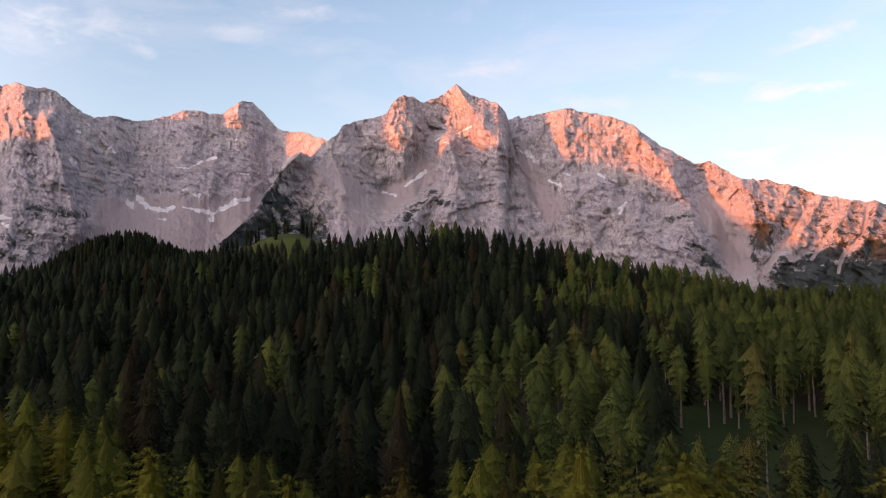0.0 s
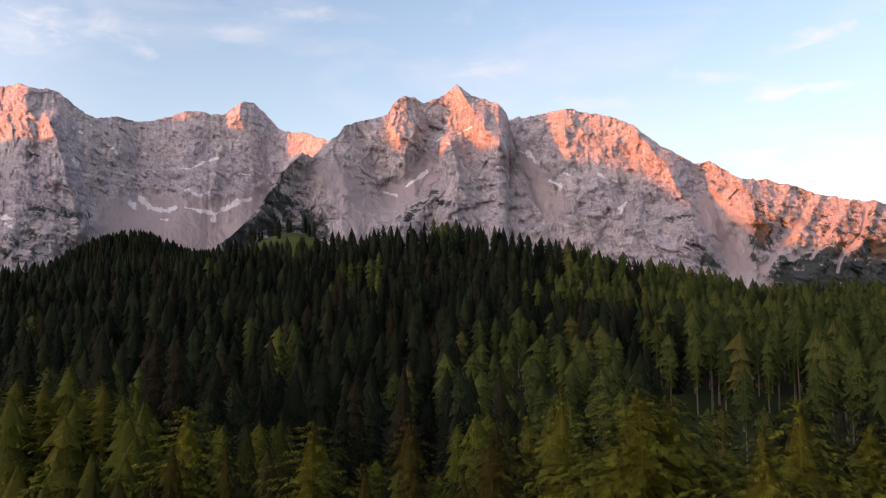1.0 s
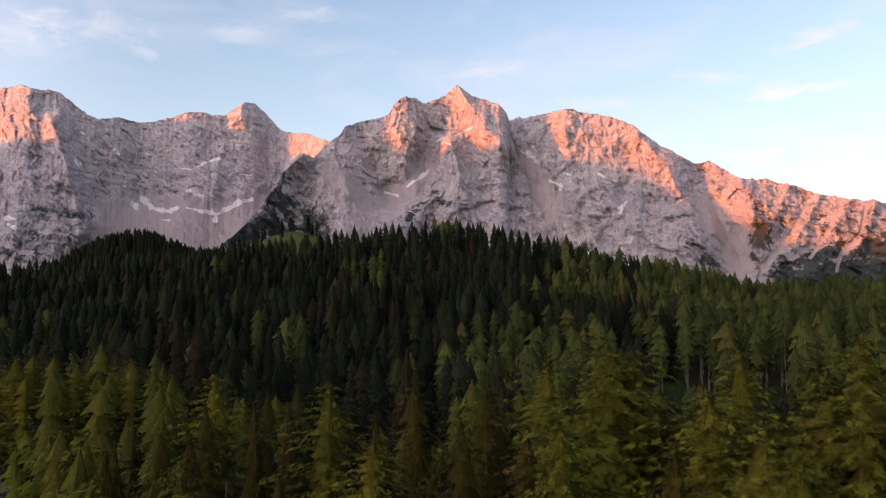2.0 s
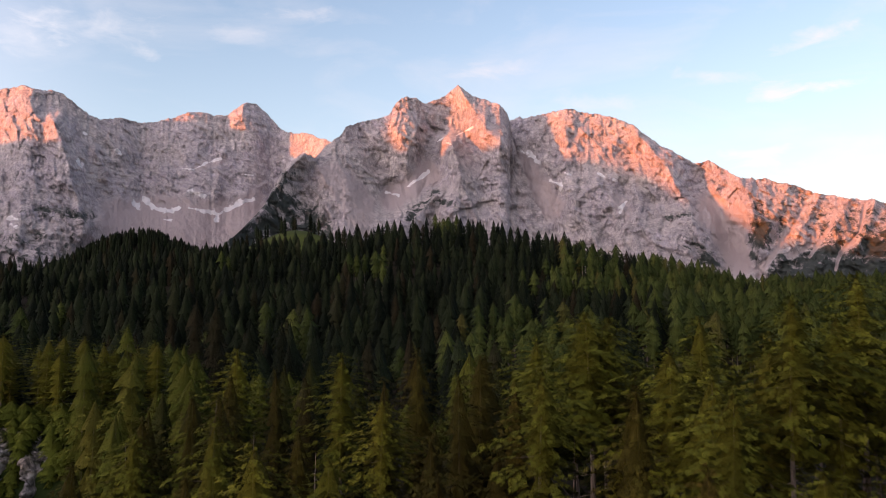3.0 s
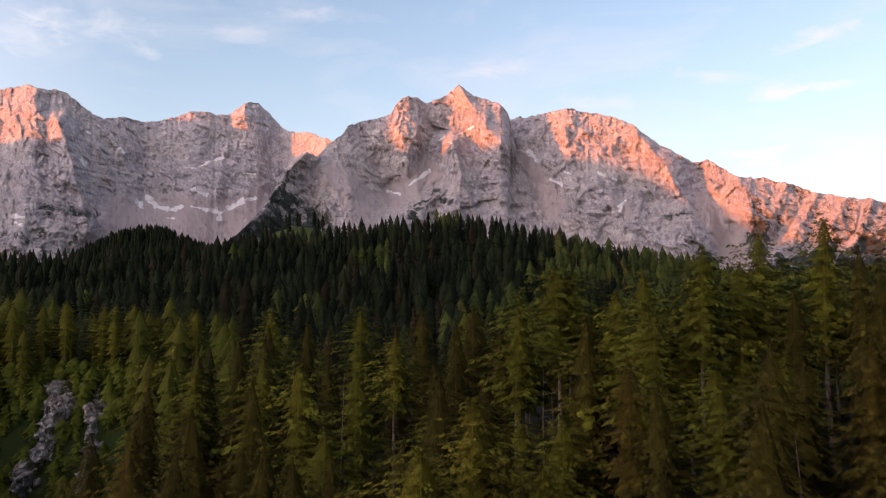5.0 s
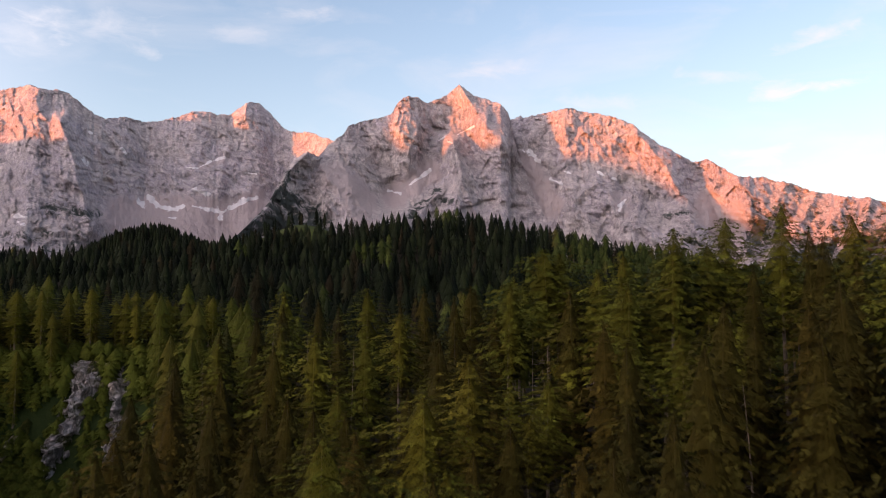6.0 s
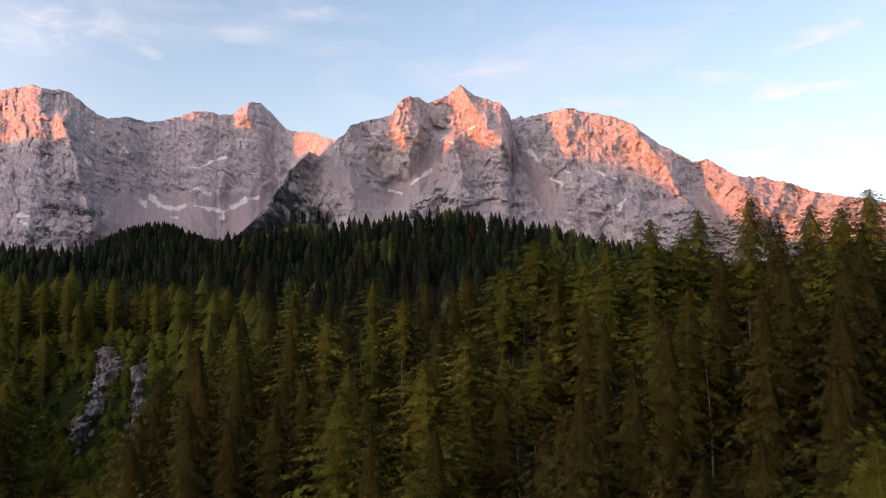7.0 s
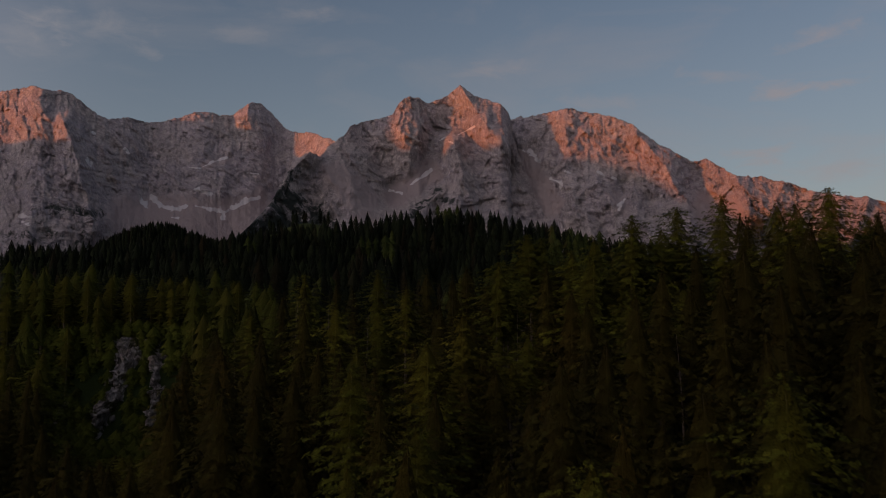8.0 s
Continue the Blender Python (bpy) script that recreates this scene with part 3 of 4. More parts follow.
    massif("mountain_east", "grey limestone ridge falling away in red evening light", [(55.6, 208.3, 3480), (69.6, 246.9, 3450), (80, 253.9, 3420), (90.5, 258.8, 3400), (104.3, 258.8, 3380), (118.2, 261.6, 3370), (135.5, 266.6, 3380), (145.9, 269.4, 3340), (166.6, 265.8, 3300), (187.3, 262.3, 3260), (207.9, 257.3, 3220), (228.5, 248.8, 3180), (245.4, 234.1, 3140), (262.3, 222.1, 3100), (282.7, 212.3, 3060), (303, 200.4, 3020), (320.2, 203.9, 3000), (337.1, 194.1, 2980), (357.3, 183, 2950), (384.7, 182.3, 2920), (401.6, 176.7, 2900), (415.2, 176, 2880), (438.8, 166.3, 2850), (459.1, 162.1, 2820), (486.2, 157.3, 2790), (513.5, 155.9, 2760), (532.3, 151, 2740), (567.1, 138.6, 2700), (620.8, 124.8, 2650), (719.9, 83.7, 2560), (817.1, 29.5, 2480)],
           16.1, 0.95, 57,
           spurs=[([(145.9, 268), (145.1, 208.2), (151.1, 152.6)], 40, 60), ([(235.1, 236.2), (275.1, 187.2), (300.8, 125)], 30, 90), ([(185.7, 173.4), (232.6, 125), (279.6, 97.5)], 40, 60), ([(357.2, 181.6), (369.7, 145.6)], 30, 60), ([(415.2, 174.6), (374.7, 97.5), (360, 63.4)], 14, 28), ([(452.3, 162.8), (415.5, 97.5), (394.1, 70.2)], 13, 28), ([(486.2, 156.6), (463.7, 111.2), (441.8, 77)], 13, 28), ([(518.8, 153.8), (497.3, 104.3), (478.8, 70.2)], 13, 28), ([(553.8, 144.1), (531, 97.4)], 14, 28)],
           gullies=[([(309.4, 187.2), (328.5, 138.7), (353.9, 83.8)], 34, 90), ([(213.1, 173.4), (219.4, 145.7)], 16, 40)],
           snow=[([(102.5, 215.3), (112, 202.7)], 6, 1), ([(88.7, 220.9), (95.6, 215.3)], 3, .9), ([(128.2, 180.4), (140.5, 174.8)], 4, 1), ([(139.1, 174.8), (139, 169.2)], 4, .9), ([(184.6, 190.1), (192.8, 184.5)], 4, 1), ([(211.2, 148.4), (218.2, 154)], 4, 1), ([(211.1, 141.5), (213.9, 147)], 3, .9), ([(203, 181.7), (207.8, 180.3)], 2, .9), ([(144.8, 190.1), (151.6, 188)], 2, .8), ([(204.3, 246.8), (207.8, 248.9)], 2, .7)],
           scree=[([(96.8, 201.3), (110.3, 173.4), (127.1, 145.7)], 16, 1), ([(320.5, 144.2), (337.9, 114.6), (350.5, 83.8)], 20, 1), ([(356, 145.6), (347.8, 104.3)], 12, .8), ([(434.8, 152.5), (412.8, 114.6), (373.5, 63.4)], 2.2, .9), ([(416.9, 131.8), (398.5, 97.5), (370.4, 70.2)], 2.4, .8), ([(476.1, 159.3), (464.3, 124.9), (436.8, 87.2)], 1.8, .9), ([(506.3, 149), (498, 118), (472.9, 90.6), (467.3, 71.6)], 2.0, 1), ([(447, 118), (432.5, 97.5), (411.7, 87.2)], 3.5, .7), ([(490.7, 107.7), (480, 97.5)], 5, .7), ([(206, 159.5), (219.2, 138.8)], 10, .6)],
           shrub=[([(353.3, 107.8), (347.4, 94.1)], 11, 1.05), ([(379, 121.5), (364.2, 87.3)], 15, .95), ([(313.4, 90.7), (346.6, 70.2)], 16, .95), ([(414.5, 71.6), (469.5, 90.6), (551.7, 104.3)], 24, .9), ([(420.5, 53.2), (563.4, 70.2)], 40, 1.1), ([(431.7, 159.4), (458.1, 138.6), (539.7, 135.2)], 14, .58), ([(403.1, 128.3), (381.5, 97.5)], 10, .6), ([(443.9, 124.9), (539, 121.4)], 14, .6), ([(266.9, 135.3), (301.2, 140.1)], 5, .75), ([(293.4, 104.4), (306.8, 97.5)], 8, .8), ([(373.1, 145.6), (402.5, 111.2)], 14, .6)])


def build_shade_ridge():
    """An unseen range in the west over which the sun shines, added to cast shade on the lower walls."""
    y = np.linspace(-3600, 3400, 170)
    u = np.linspace(-1, 1, 41)
    yy, uu = np.meshgrid(y, u)
    # crest heights are fitted to where the shadow edge should fall on each massif
    height = np.interp(yy, (-3600, -600, -349, -220, -62, 46, 200, 405, 700, 815, 940, 990, 1040, 1090, 1150, 1300, 2373, 3400), (620, 725, 775, 775, 860, 905, 985, 1070, 1075, 1015, 1085, 1170, 1235, 1200, 1100, 1010, 970, 970)) + 18 * fractal(yy / 300, 0.3, 0, 5, 0.55, 71)
    z = -60 + (height + 60) * (1 - np.abs(uu)) ** 0.9 + 60 * (1 - np.abs(uu)) * np.abs(uu) * 4 * fractal(yy / 200, uu * 4, 0, 4, 0.55, 72)
    x = -3900 + 780 * uu
    ob = mesh_object("mountain_far_west", np.stack([x, yy, z], -1).reshape(-1, 3), sheet_faces(41, 170), [ROCK],
                     attributes={"snow": np.zeros(z.size), "scree": np.zeros(z.size), "shrub": np.zeros(z.size)}, smooth=False)
    tagged(ob, "unseen limestone ridge in the west, added to shade the lower walls", "mountain", "mountain range", "structure")


build_ground()
build_mountains()
build_shade_ridge()


# ---- trees ----
# How each kind of crown grows: rise and droop of a bough, hang of its twigs, how fast it widens below the tip, fullness at the foot, spread of the twigs.
HABITS = {"spruce": (0.10, 0.42, 0.60, 0.70, 0.80, 0.80), "larch": (0.25, 0.40, 0.55, 1.40, 0.50, 0.95), "pine": (0.35, 0.25, 0.15, 1.5, 0.45, 1.0)}


def unit(v):
    return v / np.maximum(np.linalg.norm(v, axis=-1, keepdims=True), 1e-6)


def make_crown(kind, rng, height, start, radius, boughs, pieces, bulk=1.0, tiers=8, tips=6, fill=0.75, wild=1.0):
    """A conifer's crown: a dense heart of drooping ragged tiers, and round it boughs set with small hanging twigs, every twig a kite of
    two triangles. Gives the corners, the soft outward way of the foliage at each, and how near each lies to the stem."""
    rise, droop, hang, widen, foot, spread = HABITS[kind]
    ph = rng.uniform(0, 6.283, 5)

    def reach(az, f):
        lobe = 1 + 0.20 * wild * np.sin(az + ph[0] + 2 * f) + 0.15 * wild * np.sin(2 * az + ph[1] + 7 * f) + 0.13 * wild * np.sin(19 * f + ph[2])
        return radius * np.minimum(1.0, foot + 1.9 * f) * (1 - np.exp(-widen * height * (1 - start) * (1 - f) / radius)) * lobe + 0.12

    # heart
    n = 2 * tips
    f = (0.92 * (np.arange(tiers) + rng.uniform(-0.25, 0.25, tiers)) / tiers).clip(0, 0.93)[:, None]
    az = np.arange(n)[None, :] * (6.283 / n) + rng.uniform(0, 6.283, (tiers, 1)) + rng.uniform(-0.15, 0.15, (tiers, n))
    odd = (np.arange(n) % 2)[None, :]
    r = fill * (0.85 + 0.4 * f) * reach(az, f) * np.where(odd, rng.uniform(0.95, 1.3, (tiers, n)), rng.uniform(0.6, 0.85, (tiers, n)))
    rim = height * (start + (1 - start) * (f - 0.35 / tiers)) + np.where(odd, -0.12, 0.18) * r - 0.15 * r * (kind == "spruce") + rng.normal(0, 0.12, (tiers, n))
    ring = np.stack([r * np.cos(az), r * np.sin(az), np.broadcast_to(rim, r.shape)], -1)
    top = height * (start + (1 - start) * np.minimum(0.97, f + 1.4 / tiers))
    apex = np.stack([np.zeros((tiers, n)), np.zeros((tiers, n)), np.broadcast_to(top, (tiers, n))], -1)
    heart = np.stack([apex, ring, np.roll(ring, -1, axis=1)], 2)
    out = np.stack([np.cos(az), np.sin(az), np.broadcast_to(0.35 + 0.5 * f, az.shape)], -1)
    heart_soft = unit(np.stack([0.5 * (out + np.roll(out, -1, axis=1)) + (0, 0, 0.4), out - (0, 0, 0.15), np.roll(out, -1, axis=1) - (0, 0, 0.15)], 2))
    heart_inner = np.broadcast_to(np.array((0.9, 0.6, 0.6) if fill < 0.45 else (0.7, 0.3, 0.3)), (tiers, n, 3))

    # boughs
    f = ((np.arange(boughs) + rng.uniform(0, 1, boughs)) / boughs) ** 0.80
    if kind != "larch":                               # boughs in whorls
        whorls = max(6, int(height * (1 - start) / 0.85))
        f = 0.35 * f + 0.65 * np.round(f * whorls) / whorls
    f = np.clip(f, 0, 0.985)
    az = np.arange(boughs) * 2.39996 + rng.uniform(-0.5, 0.5, boughs)
    length = reach(az, f) * rng.uniform(0.48, 1.12, boughs)
    z0 = height * (start + (1 - start) * f) * 0.99
    shape = (boughs, pieces)
    t = ((np.arange(pieces)[None, :] + rng.uniform(0, 1, shape)) / pieces) ** 0.72
    L = length[:, None]
    lift = rise + 0.35 * f[:, None] ** 2               # upper boughs stand up
    base = np.stack([L * t, rng.normal(0, 0.20, shape) * L * t * (1.3 - t), L * (lift * t - droop * t * t) + rng.normal(0, 0.10, shape)], -1)
    along = np.stack([np.ones(shape), 0 * t, lift - 2 * droop * t], -1)
    way = along * rng.uniform(0.35, 1.0, shape)[..., None]
    way[..., 1] += spread * rng.uniform(-1, 1, shape)
    way[..., 2] -= hang * rng.uniform(0.1, 1.2, shape)
    way = unit(way)
    size = bulk * (0.38 + 0.14 * L) * rng.uniform(0.65, 1.35, shape) * (1 - 0.48 * f[:, None])
    flat = unit(np.cross(way, np.stack([rng.normal(0, 0.55, shape), rng.normal(0, 0.55, shape), np.ones(shape)], -1)))
    root = base - way * (0.25 * size)[..., None]
    tip = base + way * (0.85 * size)[..., None]
    mid = base + way * (0.10 * size)[..., None]
    half = flat * (0.33 * size * rng.uniform(0.7, 1.25, shape))[..., None]
    tris = np.stack([root, mid + half, tip, root, tip, mid - half], 2)
    ca, sa = np.cos(az)[:, None, None], np.sin(az)[:, None, None]
    tris = np.stack([tris[..., 0] * ca - tris[..., 1] * sa, tris[..., 0] * sa + tris[..., 1] * ca, tris[..., 2] + z0[:, None, None]], -1)
    out = unit(np.stack([np.cos(az), np.sin(az), 0.35 + 0.5 * f], -1))[:, None, :] + rng.normal(0, 0.27, (boughs, pieces, 3))
    soft = np.broadcast_to(unit(out)[:, :, None, :], tris.shape)
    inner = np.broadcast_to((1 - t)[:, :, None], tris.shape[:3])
    return (np.concatenate([heart.reshape(-1, 3), tris.reshape(-1, 3)]), np.concatenate([heart_soft.reshape(-1, 3), soft.reshape(-1, 3)]),
            np.concatenate([heart_inner.reshape(-1), inner.reshape(-1)]))


def make_stem(rng, height, radius, sides=6, rings=6, stubs=0):
    """A tapered, slightly bent trunk, with dead branch stubs."""
    v, f = [], []
    bend = rng.uniform(-0.012, 0.012, 2) * height
    for k in range(rings + 1):
        t = k / rings
        r = radius * (1 - t) ** 0.8 + 0.02
        r *= 1.35 if k == 0 else 1
        cx, cy = bend[0] * math.sin(t * 3.1) , bend[1] * math.sin(t * 3.1)
        for j in range(sides):
            a = 6.283 * j / sides
            v.append((cx + r * math.cos(a), cy + r * math.sin(a), -1.0 + t * (height + 1.0) * 0.94))
    for k in range(rings):
        for j in range(sides):
            a, b = k * sides + j, k * sides + (j + 1) % sides
            f += [(a, b, b + sides), (a, b + sides, a + sides)]
    for k in range(stubs):
        z, a = height * rng.uniform(0.12, 0.75), rng.uniform(0, 6.283)
        length, r = rng.uniform(0.6, 2.2), 0.035
        base = len(v)
        tip = (length * math.cos(a), length * math.sin(a), z - length * rng.uniform(-0.1, 0.4))
        v += [(-r * math.sin(a), r * math.cos(a), z), (r * math.sin(a), -r * math.cos(a), z), (0, 0, z + 2 * r), tip]
        f += [(base, base + 1, base + 3), (base + 1, base + 2, base + 3), (base + 2, base, base + 3)]
    return np.array(v), np.array(f)


def tris_of(corners):
    return np.arange(len(corners)).reshape(-1, 3)


def conifer(kind, seed, height, start, radius, boughs, pieces, label, group, bulk=1.0):
    """A tree of its own: trunk and crown under one empty at its foot."""
    rng = np.random.default_rng(seed)
    tree = new(kind + "_tree")
    tagged(tree, label, kind, group)
    v, f = make_stem(rng, height, 0.0085 * height + 0.02, 7, 7, stubs=22)
    mesh_object("trunk", v, f, [BARK_LARCH if kind != "spruce" else BARK_SPRUCE], tree)
    corners, soft, inner = make_crown(kind, rng, height, start, radius, boughs, pieces, bulk, 9, 5, 0.36 if kind == "spruce" else 0.30)
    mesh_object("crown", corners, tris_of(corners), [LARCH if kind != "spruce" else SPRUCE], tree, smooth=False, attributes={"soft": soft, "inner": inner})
    return tree


def snag(seed, height):
    """A dead standing trunk with bare branches."""
    rng = np.random.default_rng(seed)
    tree = new("dead_tree")
    tagged(tree, "bare grey dead trunk standing among green conifers", "dead tree", "dead trees")
    v, f = make_stem(rng, height, 0.009 * height + 0.02, 7, 7, stubs=0)
    mesh_object("trunk", v, f, [DEAD_WOOD], tree)
    for k in range(16):
        z, a = height * rng.uniform(0.25, 0.86), rng.uniform(0, 6.283)
        length = (1.02 - z / height) * rng.uniform(1.2, 3.6) + 0.2
        r, n = 0.03, 4
        vv, ff = [], []
        for i in range(n + 1):
            t = i / n
            rr = r * (1 - t) + 0.006
            p = np.array([length * t * math.cos(a), length * t * math.sin(a), z + length * (0.10 * t - 0.55 * t * t + 0.06 * rng.uniform(-1, 1))])
            for j in range(3):
                b = 2.09 * j
                vv.append(p + rr * np.array([-math.sin(a) * math.cos(b), math.cos(a) * math.cos(b), math.sin(b)]))
        for i in range(n):
            for j in range(3):
                q, w = i * 3 + j, i * 3 + (j + 1) % 3
                ff += [(q, w, w + 3), (q, w + 3, q + 3)]
        mesh_object("branch", np.array(vv), np.array(ff), [DEAD_WOOD], tree)
    return tree


H0 = 25.0       # the height at which the patterns are made; each tree is scaled from it
LABELS = {"spruce": "dark green Norway spruce with drooping boughs on the slope",
          "larch": "light green feathery larch with a bare pale trunk",
          "pine": "yellowish green pine with a thin trunk and tufted crown"}
YOUNG = {"spruce": "young dark green spruce among taller trees on the slope",
         "larch": "young light green larch among taller trees on the slope",
         "pine": "short crooked pine rooted on the rocky bluff"}
PATTERNS = {
    "spruce": [conifer("spruce", 100 + k, H0, (0.06, 0.14, 0.20, 0.10)[k % 4], (4.8, 4.2, 5.2, 4.5)[k % 4], (120, 95)[k // 4], (18, 17)[k // 4], LABELS["spruce"], "spruces on the near slope", (0.86, 0.95)[k // 4]) for k in range(8)],
    "larch": [conifer("larch", 200 + k, H0, (0.38, 0.54, 0.32, 0.46)[k % 4], (4.9, 4.2, 5.3, 4.6)[k % 4], (112, 96)[k // 4], (28, 25)[k // 4], LABELS["larch"], "larches on the near slope", (0.76, 0.86)[k // 4]) for k in range(8)],
    "pine": [conifer("pine", 300 + k, H0, (0.28, 0.20)[k], (4.8, 5.4)[k], 60, 16, LABELS["pine"], "pines on the near slope", 1.0) for k in range(2)],
}
USED = set()


def plant(kind, pick, x, y, top, height=None, turn=0.0, girth=1.0, tilt=(0.0, 0.0)):
    """Sets a tree of that kind with its foot in the ground at (x, y) and its tip at height top."""
    foot = float(land(x, y)) - 0.3
    tall = top - foot if height is None else height
    pattern = PATTERNS[kind][pick % len(PATTERNS[kind])]
    k = tall / H0
    m = pose(x, y, foot, tilt[0], tilt[1], turn) @ Matrix.Diagonal((girth * (0.45 + 0.55 * k), girth * (0.45 + 0.55 * k), k, 1))
    ob = pattern
    if pattern.name in USED:
        ob = copy_thing(pattern, Matrix.Identity(4))
    USED.add(pattern.name)
    ob.matrix_basis = m
    tagged(ob, YOUNG[kind] if tall < 12 else LABELS[kind])
    return ob


# trees that stand out: kind, pattern, x, y, tip
NOTABLE = [
    ("larch", 1, 15.4, 54.0, -7.5, 1.6), ("larch", 1, 18.0, 55.0, -8.2, 1.5), ("larch", 0, 27.0, 51.5, -8.0), ("larch", 1, 39.5, 43.0, -4.2), ("larch", 3, 45.5, 38.0, -3.0), ("larch", 1, 30.5, 36.5, -6.5),
    ("spruce", 0, -3.7, 79.0, -11.8), ("larch", 0, -31.5, 91.0, -12.2), ("larch", 1, -37.5, 66.0, -22.0), ("spruce", 2, -19.0, 54.0, -23.5),
    ("spruce", 3, -1.2, 47.0, -20.0), ("larch", 1, 9.4, 43.0, -13.5), ("spruce", 0, 20.5, 53.0, -13.2), ("larch", 0, 26.3, 19.0, -21.5),
    ("larch", 2, -11.0, 45.0, -21.5), ("larch", 2, 52.5, 33.0, -5.0), ("larch", 1, 57.0, 25.0, -4.0), ("larch", 1, 45.0, 8.0, -9.0),
    ("larch", 0, -13.6, 75.0, -12.4), ("larch", 1, -6.7, 57.0, -17.4), ("spruce", 2, 16.7, 36.0, -14.2), ("larch", 0, -57.0, 128.0, -11.4),
    ("spruce", 1, 18.0, 8.0, -27.0), ("larch", 2, 36.0, 40.0, -8.0),
]


def canopy(x, y):
    """The height that the tree tops of the near slope keep to."""
    crest = np.interp(x, (-100, -80, -50, -30, -18, -8, 0, 8, 16, 27, 40, 50, 80), (-5, -5.5, -9.5, -12, -16, -15.5, -14, -13, -10, -9, -5, -4, -4))
    line = np.interp(x / max(y, 30.0), (-0.53, -0.46, -0.40, -0.36, -0.25, -0.18, -0.10, -0.05, 0.02, 0.05, 0.12, 0.18, 0.22, 0.28, 0.33, 0.40, 0.53),
                     (-0.050, -0.062, -0.095, -0.115, -0.128, -0.15, -0.195, -0.165, -0.15, -0.125, -0.125, -0.14, -0.20, -0.155, -0.17, -0.20, -0.19))
    if y > 45:
        crest = min(crest, line * y)        # the canopy dips towards the hollow behind the brow
    return crest - 0.24 * max(0.0, 62 - y) * np.interp(x, (-20, 20, 45), (1, 0.8, 0.35)) - 0.05 * max(0.0, y - 100)


def near_forest():
    rng = np.random.default_rng(4)
    taken = [(row[2], row[3]) for row in NOTABLE]
    for kind, pick, x, y, top, *girth in NOTABLE:
        ob = plant(kind, pick, x, y, top, turn=rng.uniform(0, 360), girth=girth[0] if girth else 1.3)
        if girth:
            tagged(ob, "broad-crowned light green larch standing out on the brow of the slope")
    counts, rest = {"spruce": 0, "larch": 0, "pine": 0}, []
    for _ in range(9000):
        y = -58 + 195 * rng.uniform() ** 0.6
        half = 0.56 * (y + 97) + 8
        x = rng.uniform(-half, half)
        gap = 5.2 if x < -38 and y > 98 else 6.5
        if any((x - a) ** 2 + (y - b) ** 2 < gap * gap for a, b in taken):
            continue
        if -85 < x < -64 and 90 < y < 112:
            continue
        grove = float(fractal(x / 30, y / 30, 0, 2, seed=41)) + 0.9 * (rng.uniform() - 0.5)
        kind = "larch" if grove > (0.02 if y < 85 else -0.25) + (0.9 if x < 15 else 0.5) * (y < 35) - 0.3 * (x > 12 and y > 25) else "spruce"
        if x < -40 and y > 105 and (rng.uniform() < 0.4 or -92 < x < -62):
            kind = "pine"
        elif x < -38 and y > 98:
            kind = "larch"
        taken.append((x, y))
        foot = float(land(x, y))
        tall = canopy(x, y) + 1.5 - foot - (9 if x < 15 else 6) * rng.uniform() ** 1.6
        tall = min(max(tall, 6.0 if y > 60 else 9.0), 29.0)
        if kind == "pine":
            tall = min(max(tall, 9.0), 17.0)
        if -0.47 < x / (y + 97) < -0.325 and -10 < y < 105:      # open slope below the crag
            tall = min(tall, -26.5 - 0.135 * (y + 97) - foot)
            if y > 88:
                tall, kind = rng.uniform(2.5, 5.0), "pine"
            if tall < 2.5:
                continue
        for other, pick, a, b, tip, *_ in NOTABLE:              # the bare stems of the larches that stand out are free in front
            if other == "larch" and pick in (1, 3) and 2 < b - y < 28 and abs(x / (y + 65) - a / (b + 65)) < 0.035:
                tall = min(tall, tip - 11 - 0.22 * (b - y) - foot)
        if abs(x / (y + 88) - 0.31) < 0.04 and -45 < y < 11:    # and so is the dead stem
            tall = min(tall, -25 - 0.12 * (y + 80) - foot)
        if -0.325 < x / (y + 97) < -0.28 and 45 < y < 100:
            tall = min(tall, -28 - 0.10 * (y + 97) - foot)
        if tall < 3:
            continue
        if y > 82 and kind != "pine" or counts[kind] >= 290:
            rest.append((x, y, foot - 0.3, tall, kind))
            continue
        counts[kind] += 1
        plant(kind, int(rng.integers(0, 4)) + (0 if y < 28 else 4), x, y, 0, tall, rng.uniform(0, 360), rng.uniform(1.1, 1.5), (rng.uniform(-1.5, 1.5), rng.uniform(-1.5, 1.5)))
    return rest


REST = near_forest()


def dead_trees():
    first = snag(900, 14.0)
    spots = [(-31.0, 75.0, -17.0), (-22.0, 60.0, -19.5), (31.0, 12.0, -24.5), (-14.0, 52.0, -21.0), (13.0, 47.0, -19.0), (4.0, 30.0, -27.0), (-45.0, 84.0, -24.0)]
    for k, (x, y, top) in enumerate(spots):
        foot = float(land(x, y)) - 0.3
        m = pose(x, y, foot, 2 * math.sin(k * 2.0), 2 * math.cos(k * 3.0), 77.0 * k) @ Matrix.Diagonal((1, 1, (top - foot) / 14.0, 1))
        ob = first if k == 0 else copy_thing(first, Matrix.Identity(4))
        ob.matrix_basis = m


dead_trees()


